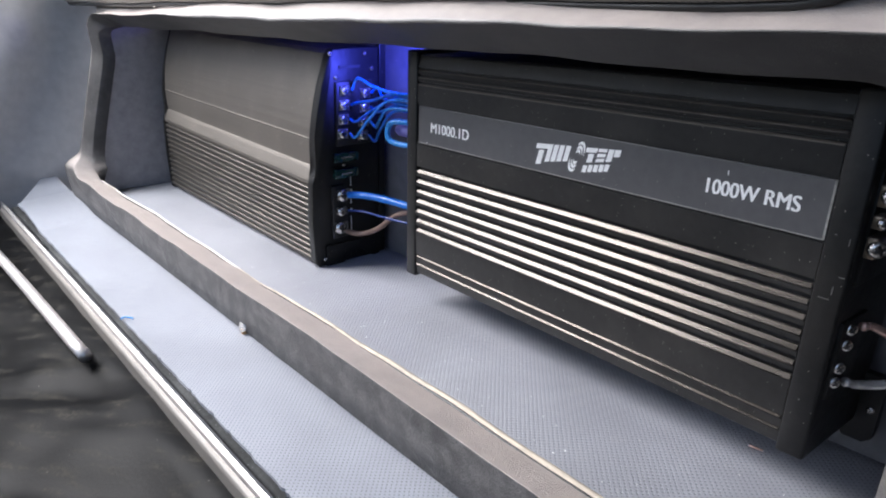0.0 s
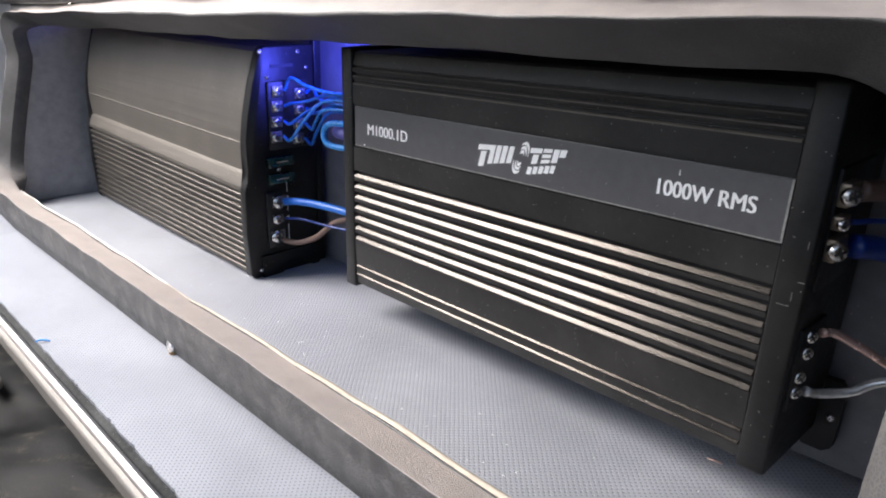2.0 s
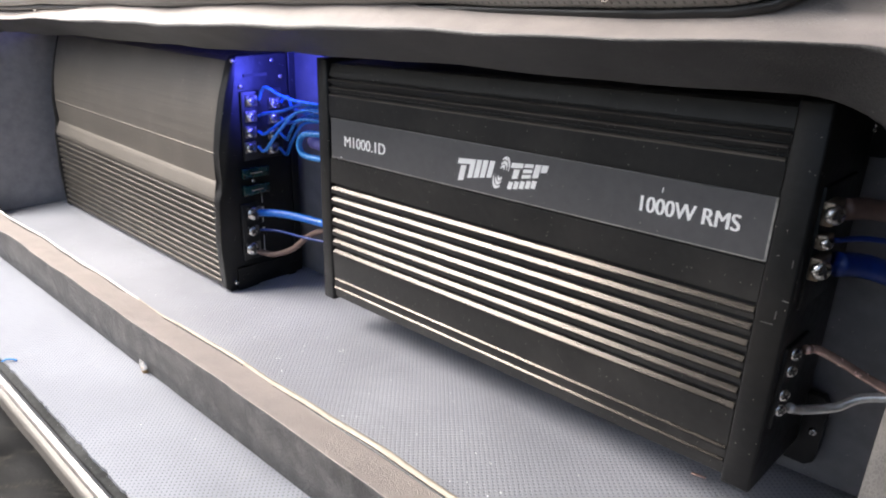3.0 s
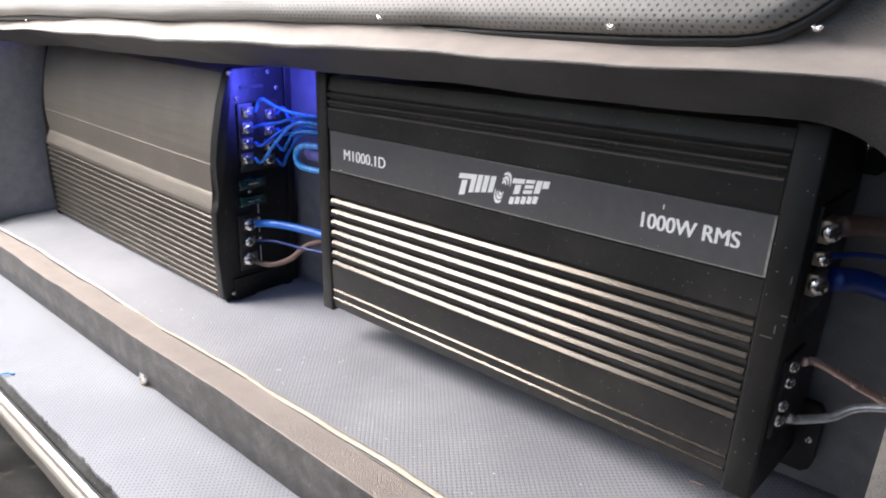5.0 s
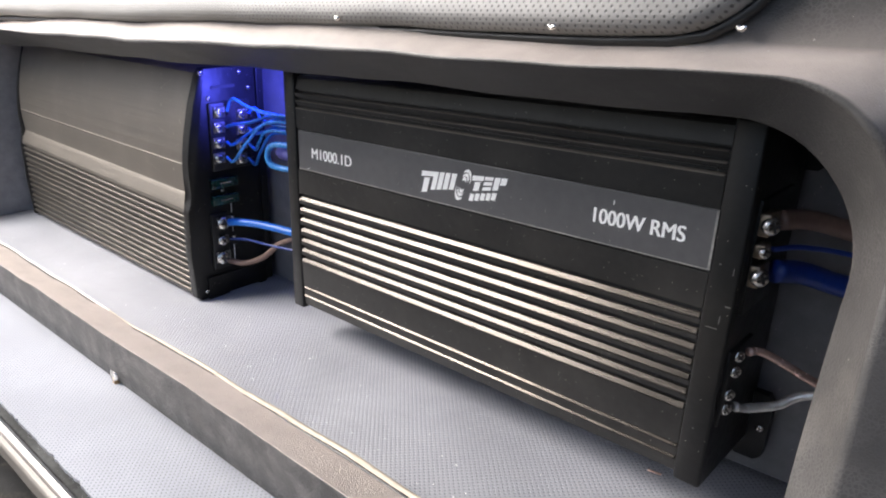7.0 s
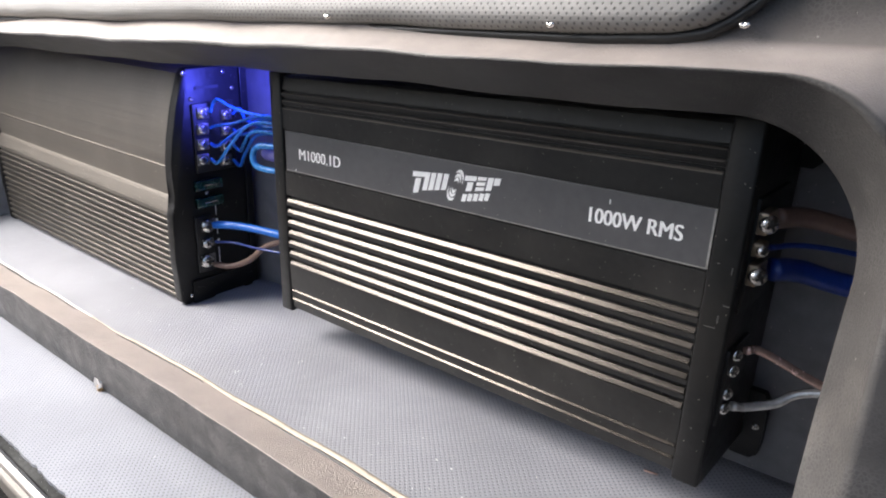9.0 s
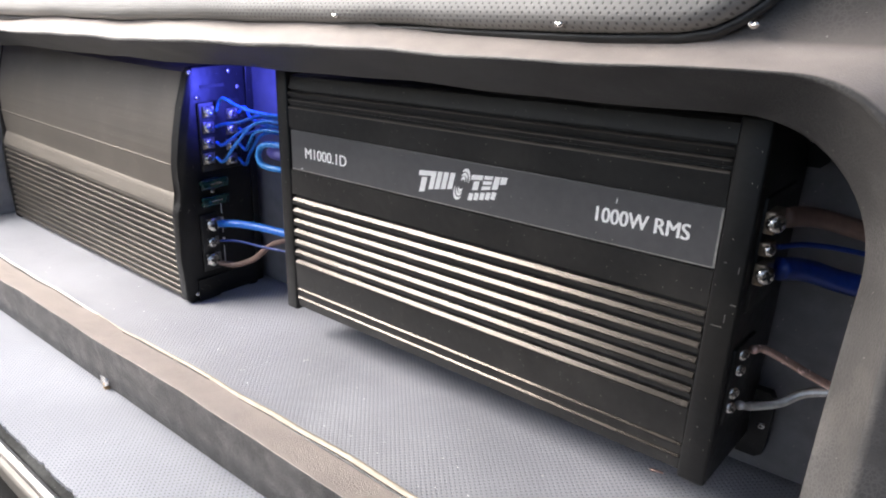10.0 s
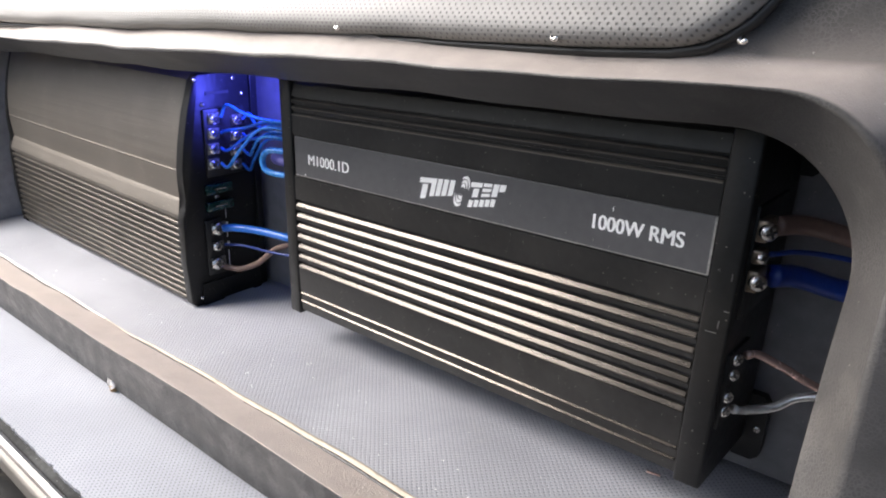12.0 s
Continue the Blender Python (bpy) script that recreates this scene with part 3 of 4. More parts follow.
def amplifier_right():
    amp = thing("amplifier", pose(0, 0, 0), "black ribbed car amplifier with a printed grey tag", "amplifier", "amplifiers")
    SH = 0.045
    X0, X1, TOP, BOT, BACK = -0.0015, 0.2395, 0.0515, -0.0875, 0.046
    # ribbed extrusion: grooves with an upward slope under each
    prof = [(BACK, BOT), (0.004, BOT), (0.001, BOT + 0.001)]
    for z in (-0.0800, -0.0745):
        prof += [(0.0005, z - 0.0012), (0.0016, z - 0.0002), (0.0016, z + 0.0006), (0.0003, z + 0.0008)]
    for z in [-0.0562 + 0.0064 * i for i in range(7)]:
        prof += [(-0.0002, z - 0.0018), (0.0004, z - 0.0015), (0.0030, z + 0.0006), (0.0034, z + 0.0012), (0.0032, z + 0.0024), (0.0, z + 0.0027)]
    prof += [(0.0, -0.0012), (0.0008, -0.0012), (0.0008, 0.0232), (0.0, 0.0232)]
    for z, d in ((0.0352, 0.0012), (0.0392, 0.0022), (0.0432, 0.0022)):
        prof += [(0.0, z - 0.0009), (d, z - 0.0003), (d, z + 0.0007), (0.0004, z + 0.0010)]
    prof += [(0.002, TOP - 0.001), (0.004, TOP), (BACK, TOP)]
    part("body", shear(extrude_x(prof, X0, X1), SH), M_AMP, amp)
    # brighter metal strip along each rib's upper slope
    for z in [-0.0562 + 0.0064 * i for i in range(7)]:
        p = [(0.0008, z + 0.0005), (-0.0004, z - 0.0011), (-0.0004, z - 0.0014), (0.0003, z - 0.0015), (0.0020, z + 0.0004)]
        part("rib", shear(extrude_x(p, X0 + 0.0005, X1 - 0.0005), SH), M_AMP_RIB, amp, "bright upper edge of a cooling rib")
    for z in (-0.0800, -0.0745):
        p = [(0.0006, z + 0.0003), (-0.0002, z - 0.0004), (-0.0002, z - 0.0006), (0.0012, z - 0.0008)]
        part("rib", shear(extrude_x(p, X0 + 0.0005, X1 - 0.0005), SH), M_AMP_RIB, amp, "thin bright cooling rib")
    # brown strips put the light along the groove edges into the colour
    for z, k in ((0.0343, 1.0), (0.0383, 0.6), (0.0423, 0.4)):
        p = [(0.0005, z + 0.0004), (-0.0003, z - 0.0001), (-0.0003, z - 0.0006 * k), (0.0004, z - 0.0007 * k)]
        part("groove_edge", shear(extrude_x(p, X0 + 0.0005, X1 - 0.0005), SH), M_GROOVE_LIT, amp, "brown edge of a groove with its light in the colour")
    # end plates, a little larger than the body
    for name, a, b in (("end_plate", -0.0115, X0), ("end_plate", X1, 0.2505)):
        bm = bmesh.new()
        add_box(bm, a, b, -0.0006, 0.05, -0.0892, 0.0535, 0.0012)
        part(name, shear(bm, SH), M_PLATE, amp, "plain black end plate", True)
    # printed tag
    tag = part("tag", shear(box(0.0006, 0.2396, -0.0004, 0.0009, 0.0, 0.0218, 0.0002), SH), M_TAG, amp, "dark grey printed tag with a bright worn edge")
    rim = bmesh.new()
    add_box(rim, 0.2390, 0.2398, -0.0006, 0.0002, 0.0, 0.0218)
    add_box(rim, 0.0006, 0.2390, -0.0006, 0.0002, -0.0001, 0.0003)
    part("tag_edge", shear(rim, SH), M_TAG_EDGE, tag, "worn grey metal edge")

    def lettering(text, x0, x1, z0, z1, italic=0.0):
        cu = bpy.data.curves.new("lettering", "FONT")
        cu.body = text
        tmp = new("tmp", cu)
        bpy.context.view_layer.update()
        me = bpy.data.meshes.new_from_object(tmp)
        bpy.data.objects.remove(tmp)
        co = np.zeros(len(me.vertices) * 3)
        me.vertices.foreach_get("co", co)
        co = co.reshape(-1, 3)
        lo, hi = co.min(0), co.max(0)
        x = x0 + (co[:, 0] - lo[0]) / (hi[0] - lo[0]) * (x1 - x0)
        z = z0 + (co[:, 1] - lo[1]) / (hi[1] - lo[1]) * (z1 - z0)
        out = np.stack([x + SH * z, np.full_like(x, -0.00055), z], 1)
        me.vertices.foreach_set("co", out.ravel())
        bold = bmesh.new()
        bold.from_mesh(me)
        twin = bmesh.ops.duplicate(bold, geom=bold.verts[:] + bold.edges[:] + bold.faces[:])["geom"]
        for v in twin:
            if isinstance(v, bmesh.types.BMVert):
                v.co += Vector((0.0005, -0.00005, 0.0001))
        bold.to_mesh(me)
        bold.free()
        me.materials.clear()
        me.materials.append(M_WHITE)
        ob = new("lettering", me)
        ob.parent = tag
        ob["label"] = "white printed lettering"

    lettering("M1000.1D", 0.0125, 0.0462, 0.0074, 0.0132)
    lettering("1000W RMS", 0.1918, 0.2290, 0.0079, 0.0139)

    # emblem as plain slanted blocks round a swirl
    def block(pts, name="emblem_block"):
        bm = bmesh.new()
        bm.faces.new([bm.verts.new((x + SH * z, -0.00055, z)) for x, z in pts])
        part(name, bm, M_WHITE, tag)

    def slab(x, w, k0=0.0, k1=1.0, lean=0.25):
        pts = []
        for xx, k in ((x, k0), (x + w, k0), (x + w, k1), (x, k1)):
            lo, hi = 0.0030 + 0.20 * (xx - 0.098), 0.0140 + 0.085 * (xx - 0.098)
            z = lo + (hi - lo) * k
            pts.append((xx + lean * (z - 0.010), z))
        block(pts)

    slab(0.0975, 0.0078, 0.76, 1.0)
    slab(0.0998, 0.0034, 0.0, 0.70)
    for x in (0.1052, 0.1088, 0.1124, 0.1162):
        slab(x, 0.0029, 0.10, 1.0)
    slab(0.1282, 0.0064, 0.68, 1.0)
    slab(0.1302, 0.0032, 0.0, 0.60)
    for k in (0.0, 0.37, 0.74):
        slab(0.1352, 0.0046, k, k + 0.26)
    slab(0.1406, 0.0030, 0.0, 1.0)
    slab(0.1440, 0.0032, 0.40, 1.0)
    for x, w in ((0.1292, 0.0024), (0.1324, 0.0024), (0.1356, 0.0024), (0.1388, 0.0024), (0.1418, 0.0024)):
        lo = 0.0030 + 0.20 * (x - 0.098)
        block([(x - 0.0014, lo - 0.0046), (x - 0.0014 + w, lo - 0.0046), (x - 0.0004 + w, lo - 0.0011), (x - 0.0004, lo - 0.0011)])
    for a0, r in ((30, 0.0056), (40, 0.0038), (55, 0.0021), (210, 0.0056), (220, 0.0038), (235, 0.0021)):
        inner, outer_ = [], []
        for s in range(9):
            a = radians(a0 + 13 * s - 20)
            wd = 0.0014 * math.sin(math.pi * (s + 0.6) / 10) + 0.0001
            for q, side in ((0, inner), (wd, outer_)):
                side.append((0.1242 + (r + q) * 0.62 * math.cos(a) + 0.35 * (r + q) * math.sin(a), 0.0112 + (r + q) * 1.1 * math.sin(a)))
        block(inner + outer_[::-1], "emblem_swirl")

    # small scuffs in the print
    block([(0.1998, 0.0164), (0.2002, 0.0164), (0.2003, 0.0184), (0.1999, 0.0182)], "scuff")
    block([(0.0085, 0.0008), (0.0100, 0.0008), (0.0098, 0.0015), (0.0088, 0.0012)], "scuff")

    for x, z, w, h in ((0.2421, -0.0212, 0.0040, 0.0003), (0.2462, -0.0190, 0.0004, 0.0030), (0.2475, -0.0120, 0.0020, 0.0004), (0.2428, 0.0030, 0.0008, 0.0003), (0.2480, 0.0000, 0.0003, 0.0026), (0.2440, -0.0640, 0.0006, 0.0006)):
        block_bm = box(x, x + w, -0.0008, -0.0005, z, z + h)
        part("scuff", shear(block_bm, SH), M_SCUFF, amp, "faint grey scratch")

    # terminal end, with strips of contact screws
    e = 0.2505
    part("terminal_block", shear(box(e - 0.001, e + 0.0012, 0.005, 0.036, -0.016, 0.0265, 0.0005), SH), M_PLATE, amp, "", True)
    part("terminal_block", shear(box(e - 0.001, e + 0.0014, 0.003, 0.024, -0.062, -0.030, 0.0005), SH), M_PLATE, amp, "", True)
    for y, z, r in ((0.0085, 0.0180, 0.0040), (0.0070, 0.0086, 0.0025), (0.0080, -0.0006, 0.0040)):
        part("contact", shear(box(e + 0.0008, e + 0.0046, y - r * 0.9, y + r * 1.6, z - r, z + r, 0.0006), SH), M_CONTACT, amp, "gilt clamp", True)
        h = screw_parts(amp, 0, 0, 0, r * 0.85)
        h.matrix_basis = pose(e + 0.0042 + SH * z, y - r * 0.5, z, 20, 0, -40)
    for y, z in ((0.0098, -0.0339), (0.0090, -0.0402), (0.0072, -0.0492), (0.0068, -0.0552)):
        h = screw_parts(amp, 0, 0, 0, 0.0024)
        h.matrix_basis = pose(e + 0.0016 + SH * z, y, z, 35, 0, -35)
    # fixing ears on the back wall
    for x, z0, z1 in ((0.2505, -0.098, -0.066), (0.2505, 0.030, 0.050)):
        ear = part("mounting_ear", shear(extrude_y([(x - 0.006, z1), (x + 0.006, z1), (x + 0.0085, z1 - 0.004), (x + 0.0085, z0 + 0.007), (x + 0.0078, z0 + 0.0025), (x + 0.005, z0), (x - 0.003, z0), (x - 0.006, z0 + 0.004)], 0.0462, 0.0505), SH), M_PLATE, amp)
        s = screw_parts(ear, 0, 0, 0, 0.0017, "ear_screw")
        s.matrix_basis = pose(x + 0.0015, 0.0462, (z0 + z1) / 2, 0, 0, -90)
    return amp


M_TAG_EDGE = plain("worn_tag_edge", (0.32, 0.31, 0.29), 0.45, 0.3, 0.4, 160, 0.2)
M_GROOVE_LIT = plain("lit_groove_edge", (0.13, 0.113, 0.093), 0.55, 0.2, 0.4, 90, 0.3, stretch=(0.2, 1, 1))
M_SCUFF = plain("grey_scratch", (0.1, 0.097, 0.092), 0.5)
amplifier_right()

# ---- larger amplifier ----


AMP_L = BOX @ pose(-0.4225, 0, 0, 0, 0, -0.9) @ pose(0.4270, 0, 0)


def amplifier_left():
    amp = thing("amplifier", AMP_L, "long dusty brushed dark aluminium amplifier with ribs", "amplifier", "amplifiers")
    SH = 0.06
    XL, XR = -0.4225, -0.1145
    prof = [(0.050, -0.1085), (-0.0062, -0.1085), (-0.0085, -0.107)]
    prof += [(-0.0078, -0.1060), (-0.0078, -0.0365), (-0.0100, -0.0355), (-0.0103, -0.0328), (-0.0098, -0.0312), (-0.0091, -0.0294), (-0.0082, -0.0272), (-0.0073, -0.0250), (-0.0065, -0.0234), (-0.0060, -0.0226), (-0.0058, -0.0222)]
    for k in range(7):
        t = k / 6
        prof.append((-0.0057 - 0.0010 * math.sin(t * math.pi / 2), -0.0215 + 0.0180 * t))
    prof += [(-0.0070, -0.0030), (-0.0070, -0.0024)]
    for k in range(9):
        t = k / 8
        prof.append((-0.0066 + 0.0125 * t ** 1.7, -0.0020 + 0.0585 * t))
    prof += [(0.012, 0.0585), (0.050, 0.0585)]

    def sag(bm):
        """The long crease runs a little lower towards the terminal end."""
        for v in bm.verts:
            v.co.z -= (0.002 + 0.0080 * unit(v.co.x, XL, XR)) * unit(v.co.z, -0.107, -0.036)
        return bm

    part("body", shear(sag(extrude_x(prof, XL, XR, True, 12)), SH), M_BRUSHED, amp, "brushed dark aluminium heat sink")
    for i in range(13):
        z = -0.1022 + 0.0053 * i
        face = [(-0.0076, z - 0.0034), (-0.0096, z - 0.0032), (-0.0102, z - 0.0026), (-0.0102, z - 0.0001), (-0.0098, z + 0.0005), (-0.0076, z + 0.0006)]
        rib = part("rib", shear(sag(extrude_x(face, XL, XR, True, 12)), SH), M_FIN, amp, "cooling rib with its shade in the colour")
        lip = [(-0.01030, z - 0.0004), (-0.01040, z - 0.0001), (-0.0100, z + 0.0004), (-0.0097, z + 0.0006), (-0.0096, z + 0.0002), (-0.0100, z - 0.0003)]
        part("rib_edge", shear(sag(extrude_x(lip, XL + 0.0004, XR - 0.0003, True, 12)), SH), M_FIN_EDGE, rib, "bright rib edge with its light in the colour")
    # end plates follow the body's outline, a little proud of it
    out = [(0.046, -0.1100), (-0.0070, -0.1100), (-0.0105, -0.1070), (-0.0118, -0.0700), (-0.0112, -0.0345), (-0.0100, -0.0300), (-0.0078, -0.0265),
           (-0.0070, -0.0210), (-0.0085, -0.0100), (-0.0082, 0.0000), (-0.0058, 0.0160), (-0.0012, 0.0360), (0.0048, 0.0560), (0.008, 0.0600), (0.046, 0.0600)]
    for a, b in ((XR, -0.1062), (XL - 0.004, XL)):
        bm = sag(extrude_x(out, a, b))
        rim = [ed for ed in bm.edges if abs(ed.verts[0].co.x - ed.verts[1].co.x) < 1e-6]
        bmesh.ops.bevel(bm, geom=rim, offset=0.0011, segments=2, profile=0.5, affect="EDGES")
        part("end_plate", shear(bm, SH), M_PLATE, amp, "black end plate with terminals and screws", True)
    e = -0.1062
    # base flange behind, with feet
    part("base_flange", shear(box(e - 0.004, e + 0.001, 0.046, 0.0515, -0.1085, 0.055, 0.0006), SH), M_PLATE, amp)
    foot = extrude_x([(0.014, -0.1105), (0.014, -0.104), (0.019, -0.1015), (0.028, -0.1015), (0.032, -0.1045), (0.040, -0.1105), (0.0455, -0.1095), (0.0455, -0.094), (-0.002, -0.094), (-0.002, -0.1105)], e, e + 0.0016)
    part("lower_plate", shear(foot, SH), M_PLATE, amp)
    part("upper_label", shear(box(e, e + 0.0008, 0.0125, 0.0295, 0.0362, 0.0382), SH), M_SLOT, amp, "dark printed bar")
    # terminal blocks and fuses
    part("terminal_block", shear(box(e, e + 0.0022, 0.0085, 0.0390, -0.0185, 0.0275, 0.0008), SH), M_BLACK, amp, "", True)
    part("terminal_block", shear(box(e, e + 0.0022, 0.0035, 0.0165, -0.0890, -0.0480, 0.0008), SH), M_BLACK, amp, "", True)
    for col, y in enumerate((0.0148, 0.0318)):
        for i in range(4):
            z = (0.0212 if col == 0 else 0.0182) - 0.0102 * i
            yy = y - 0.0008 * i
            part("contact", shear(box(e + 0.002, e + 0.0038, yy - 0.0034, yy + 0.0048, z - 0.0036, z + 0.0036, 0.0004), SH), M_CLAMP, amp, "", True)
            screw_parts(amp, e + 0.0038 + SH * z, yy, z, 0.0034, turn=17 + 31 * i)
    for y, z, r in ((0.0112, -0.0550, 0.0046), (0.0100, -0.0676, 0.0034), (0.0088, -0.0802, 0.0046)):
        part("contact", shear(box(e + 0.002, e + 0.0040, y - r * 0.8, y + r * 1.5, z - r * 0.85, z + r * 0.85, 0.0004), SH), M_CLAMP, amp, "", True)
        screw_parts(amp, e + 0.0040 + SH * z, y, z, r * 1.08, turn=40 * y * 1000)
    for z0, z1 in ((-0.0500, -0.0430), (-0.0640, -0.0560), (-0.0860, -0.0740)):
        part("printed_line", shear(box(e + 0.0001, e + 0.0003, 0.0205, 0.0210, z0, z1), SH), M_WHITE, amp, "thin white printed line")
    for z in (-0.0540, -0.0690):
        part("printed_bar", shear(box(e + 0.0001, e + 0.0003, 0.0200, 0.0218, z - 0.0012, z + 0.0012), SH), M_WHITE, amp, "small white printed mark")
    for z in (-0.0268, -0.0388):
        f = part("fuse", shear(box(e, e + 0.0042, 0.0055, 0.0255, z - 0.0034, z + 0.0034, 0.0007), SH), M_FUSE, amp, "dark green blade fuse", True)
        part("fuse_slot", shear(box(e + 0.004, e + 0.0046, 0.011, 0.020, z - 0.0004, z + 0.0004), SH), M_CHROME, f)
    for y, z in ((0.0055, 0.0468), (0.0335, 0.0458), (0.0098, 0.0305), (-0.0030, -0.1040), (0.0338, -0.0985), (0.0190, -0.1000), (0.0395, 0.0350), (0.0148, -0.0330)):
        screw_parts(amp, e + 0.0004 + SH * z, y, z, 0.0016, "plate_screw")
    return amp


amplifier_left()

# ---- wires of the larger amplifier ----
E_L = -0.1022


def wire(name, pts, r, material, label, group="blue speaker wires", m=AMP_L):
    ob = part(name, tube(pts, r, 10, 8), material, None, "", True)
    ob.matrix_world = m
    return tagged(ob, label, "wire", group)


GATHER = (-0.064, 0.030, 0.0190)
starts = []
for i in range(4):
    starts.append((E_L + 0.06 * (0.0212 - 0.0102 * i), 0.0205 - 0.0008 * i, 0.0212 - 0.0102 * i))
for i in range(4):
    starts.append((E_L + 0.06 * (0.0182 - 0.0102 * i), 0.0370 - 0.0008 * i, 0.0182 - 0.0102 * i))
for i, s in enumerate(starts):
    end = (GATHER[0] + 0.0015 * (i % 3), GATHER[1] + 0.0028 * (i % 3) - 0.002, GATHER[2] + 0.0035 - 0.0026 * i * 0.7)
    far = (GATHER[0] + 0.035, GATHER[1] + 0.006, end[2] - 0.001)
    lift = (0.0085, 0.002, -0.001, -0.002, 0.004, -0.003, -0.004, -0.004)[i]
    mid1 = (s[0] + 0.006, s[1] + 0.0015, s[2] + lift)
    mid2 = (s[0] + 0.019, (s[1] + end[1]) / 2, s[2] * 0.55 + end[2] * 0.45 + (0.004 if i == 0 else 0) - (0.003 if i in (5, 6, 7) else 0))
    wire("speaker_wire", [s, mid1, mid2, end, far], 0.0011, M_BLUE if i % 3 else M_CYAN, "thin blue speaker wire screwed to the amplifier")
loop = [(-0.045, 0.030, 0.004), (-0.060, 0.027, 0.003), (-0.0655, 0.026, -0.003), (-0.0635, 0.026, -0.0095), (-0.055, 0.028, -0.0115), (-0.040, 0.030, -0.011)]
wire("wire_loop", loop, 0.0020, M_CYAN, "loose loop of blue wire between the amplifiers")
plug = thing("cable_plug", BOX @ pose(-0.058, 0.030, -0.0035), "small pale violet plastic cable plug", "plug")
part("shell", lathe_x([(-0.004, 0.0012), (-0.0035, 0.003), (-0.001, 0.0042), (0.004, 0.0045), (0.02, 0.0045)], 16), plain("violet_plastic", (0.25, 0.22, 0.55), 0.3), plug, "", True)
E_P = -0.1030
wire("power_cable", [(E_P, 0.0150, -0.0548), (-0.090, 0.018, -0.0530), (-0.072, 0.025, -0.0535), (-0.040, 0.034, -0.0560)], 0.0027, M_BLUE, "thick blue power cable joined to the amplifier", "power cables")
wire("remote_wire", [(E_P, 0.0140, -0.0668), (-0.088, 0.019, -0.0655), (-0.070, 0.026, -0.0675), (-0.040, 0.034, -0.068)], 0.0009, M_DEEP, "thin blue remote wire joined to the amplifier", "power cables")
wire("ground_cable", [(E_P - 0.001, 0.0125, -0.0830), (-0.092, 0.017, -0.0830), (-0.078, 0.023, -0.0770), (-0.064, 0.030, -0.0650), (-0.040, 0.036, -0.056)], 0.0020, M_BROWN, "brown ground cable curving from the amplifier", "power cables")

# blue indicator lamp between the amplifiers
led = thing("indicator_lamp", BOX @ pose(-0.042, 0.020, 0.0622), "small blue indicator lamp under the niche top", "lamp")
m_led, led_nt, led_bsdf = nodes_of("blue_led")
led_bsdf.inputs["Base Color"].default_value = (0.05, 0.08, 0.6, 1)
led_bsdf.inputs["Emission Color"].default_value = (0.05, 0.08, 1.0, 1)
led_bsdf.inputs["Emission Strength"].default_value = 6.0
part("bulb", lathe_x([(-0.0015, 0.0002), (-0.001, 0.0015), (0.002, 0.0018), (0.005, 0.0018)], 12), m_led, led, "", True)
lamp = new("led_light", bpy.data.lights.new("led_light", "SPOT"))
lamp.data.energy = 0.22
lamp.data.color = (0.09, 0.10, 1.0)
lamp.data.shadow_soft_size = 0.008
lamp.data.spot_size = radians(80)
lamp.data.spot_blend = 0.8
lamp.matrix_world = BOX @ look((-0.0200, 0.026, 0.0490), (-0.105, 0.032, 0.044))

# ---- wires of the amplifier with the tag ----
I = pose(0, 0, 0)
wire("power_cable", [(0.2555, 0.0145, 0.0182), (0.263, 0.026, 0.0170), (0.280, 0.036, 0.0120), (0.330, 0.040, 0.004)], 0.0036, M_BROWN, "thick dark red-brown power cable at the terminal", "power cables", I)
wire("remote_wire", [(0.2555, 0.0130, 0.0080), (0.263, 0.025, 0.0072), (0.280, 0.037, 0.0040), (0.330, 0.041, 0.000)], 0.0010, M_DEEP, "thin blue remote wire at the terminal", "power cables", I)
wire("power_cable", [(0.2560, 0.0165, -0.0010), (0.263, 0.027, -0.0030), (0.280, 0.037, -0.0080), (0.330, 0.040, -0.006)], 0.0042, M_DEEP, "thick dark blue power cable at the terminal", "power cables", I)
wire("speaker_wire", [(0.2525, 0.0150, -0.0335), (0.2545, 0.021, -0.0350), (0.262, 0.027, -0.0400), (0.276, 0.032, -0.0470), (0.330, 0.038, -0.062)], 0.0017, M_COPPER, "clear speaker wire with copper strands", "speaker wires", I)
wire("speaker_wire", [(0.2515, 0.0120, -0.0560), (0.2535, 0.019, -0.0590), (0.262, 0.026, -0.0575), (0.276, 0.032, -0.0500), (0.330, 0.038, -0.040)], 0.0019, M_TIN, "clear speaker wire with tinned strands", "speaker wires", I)

strand = part("copper_strand", tube([(0.2155, 0.0192, FLOOR + 0.0006), (0.2185, 0.0190, FLOOR + 0.0010), (0.2215, 0.0200, FLOOR + 0.0006)], 0.0005, 6, 4), M_COPPER, None, "", True)
strand.matrix_world = BOX
tagged(strand, "short loose copper strand lying on the vinyl floor", "wire scrap")

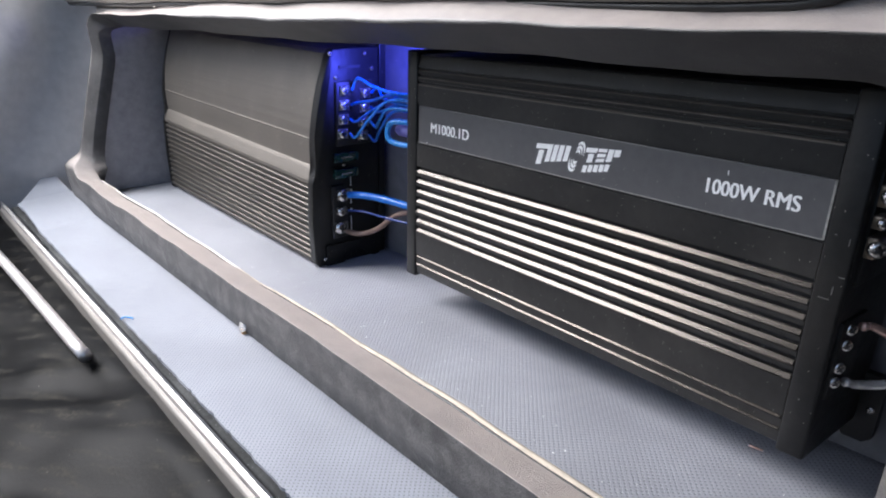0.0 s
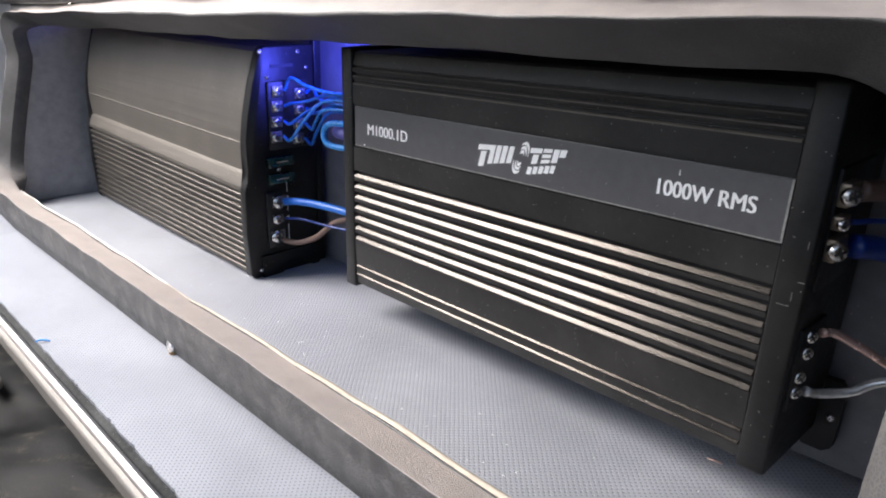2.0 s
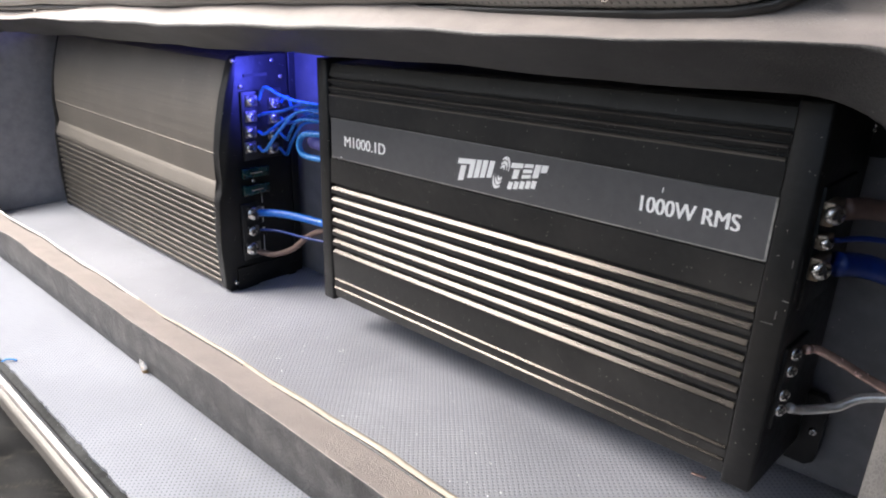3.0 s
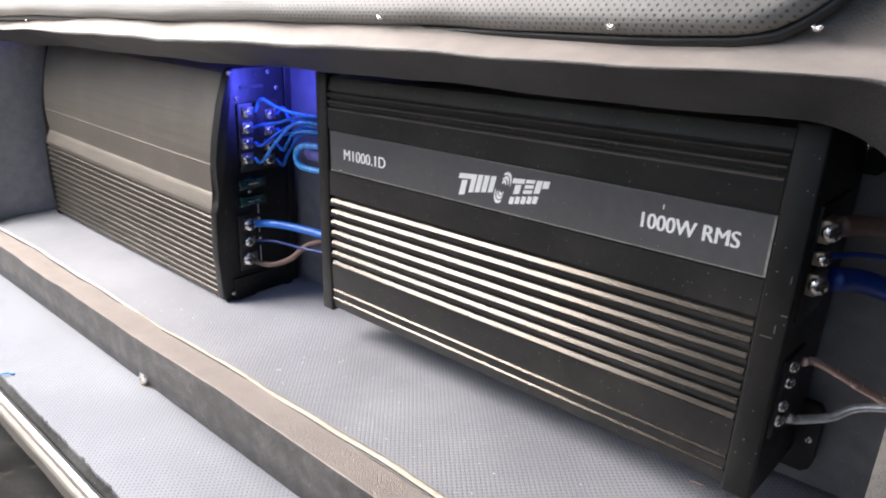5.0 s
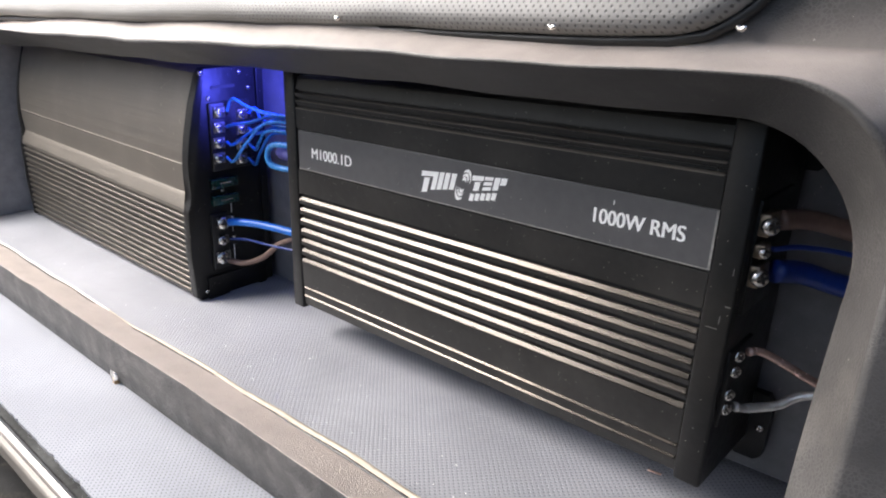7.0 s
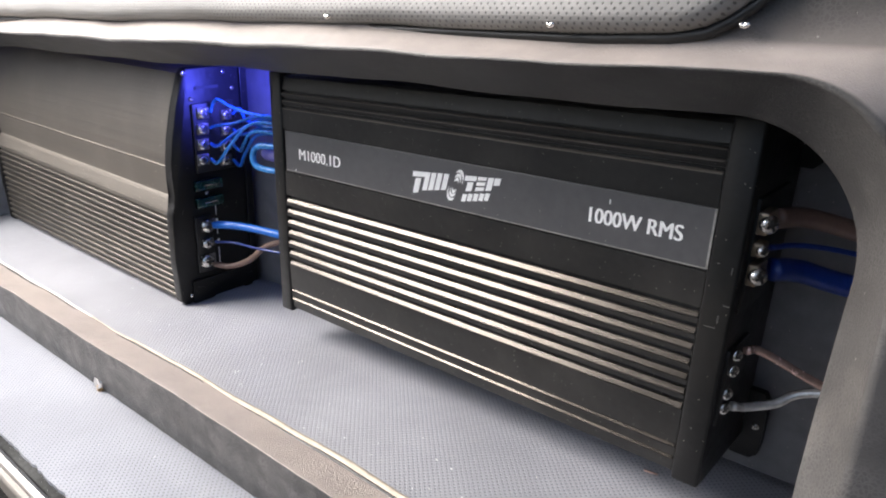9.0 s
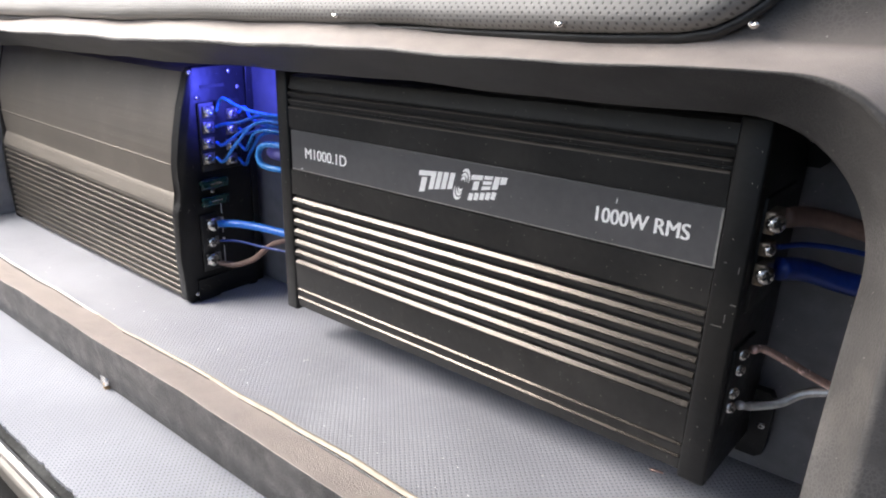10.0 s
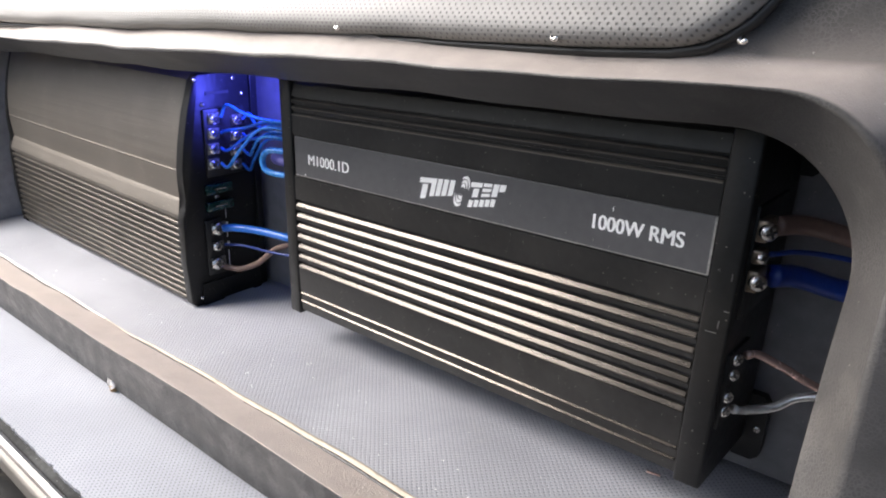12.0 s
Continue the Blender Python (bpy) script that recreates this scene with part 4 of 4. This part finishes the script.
# crumbs on the floor
rng = random.Random(5)
crumbs = bmesh.new()
for _ in range(110):
    u, v, s = rng.uniform(-0.40, 0.27), rng.uniform(-0.06, 0.0), rng.uniform(0.00012, 0.0003)
    bmesh.ops.create_icosphere(crumbs, subdivisions=1, radius=s, matrix=Matrix.Translation((u, v, FLOOR + s * 0.9)) @ Matrix.Diagonal((rng.uniform(1, 3), 1, 0.7, 1)))
ob = part("crumbs", crumbs, M_WHITE, None)
ob.matrix_world = BOX
tagged(ob, "pale crumbs of dust scattered over the vinyl floor", "dust", "", "stuff")

# ---- ground under the car and the rest of the speaker box ----
setting("ground", box(-400, 400, -400, 400, -0.80, -0.75), plain("asphalt", (0.05, 0.05, 0.05), 0.85, 0, 0.3, 8, 0.5), "grey asphalt ground under the car", "ground", pose(0, 0, 0))
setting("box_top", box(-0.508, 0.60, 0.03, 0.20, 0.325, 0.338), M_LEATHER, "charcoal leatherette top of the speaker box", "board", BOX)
setting("box_back", box(-0.508, 0.60, 0.19, 0.203, -0.121, 0.32), M_LEATHER, "charcoal leatherette back of the speaker box", "board", BOX)
setting("box_side", box(0.59, 0.604, -0.075, 0.19, -0.121, 0.32), M_TRIM, "grey side of the speaker box", "wall", BOX)


def light_block_side():
    """A low dark panel beyond the box, added unseen to cut side light."""
    bm = sheet(-1.35, 0.3, -0.14, 0.22, lambda v, w: 0.0, 24, 16, 0.02)
    for vert in bm.verts:
        v, w, d = vert.co
        vert.co = Vector((0.66 + 0.06 * math.sin(max(0.0, w) * 2.2) + 0.004 * noise.noise(Vector((v * 9, w * 9, 4))) - d, v, w))
    return setting("light_block_side", bm, M_DARKROOM, "low dark panel added beside the box to block light", "wall", BOX, True)


light_block_side()
# unseen panels overhead and behind the camera, added to hold back sky light
setting("light_block_top", sheet(-0.37, 0.45, -1.15, 0.3, lambda u, v: 0.735 + 0.02 * math.cos(v * 3), 12, 20, 0.02), M_DARKROOM, "dark panel added overhead to block light", "roof lining", BOX, True)
setting("light_block_rear", box(-1.3, 0.75, -1.42, -1.38, -0.75, 0.14), M_DARKROOM, "dark panel added behind the camera to block low light", "wall", BOX)


def fill_frame():
    """Black bars added round the fill lamp, out of view."""
    bm = bmesh.new()
    for x0, x1, y0, y1 in ((-0.36, -0.32, -0.33, 0.33), (0.32, 0.36, -0.33, 0.33), (-0.32, 0.32, -0.33, -0.29), (-0.32, 0.32, 0.29, 0.33)):
        add_box(bm, x0, x1, y0, y1, -0.015, 0.015, 0.003)
    return setting("fill_lamp_frame", bm, M_BLACK, "black frame added round the fill lamp", "window frame", FILL_POSE)


fill_frame()
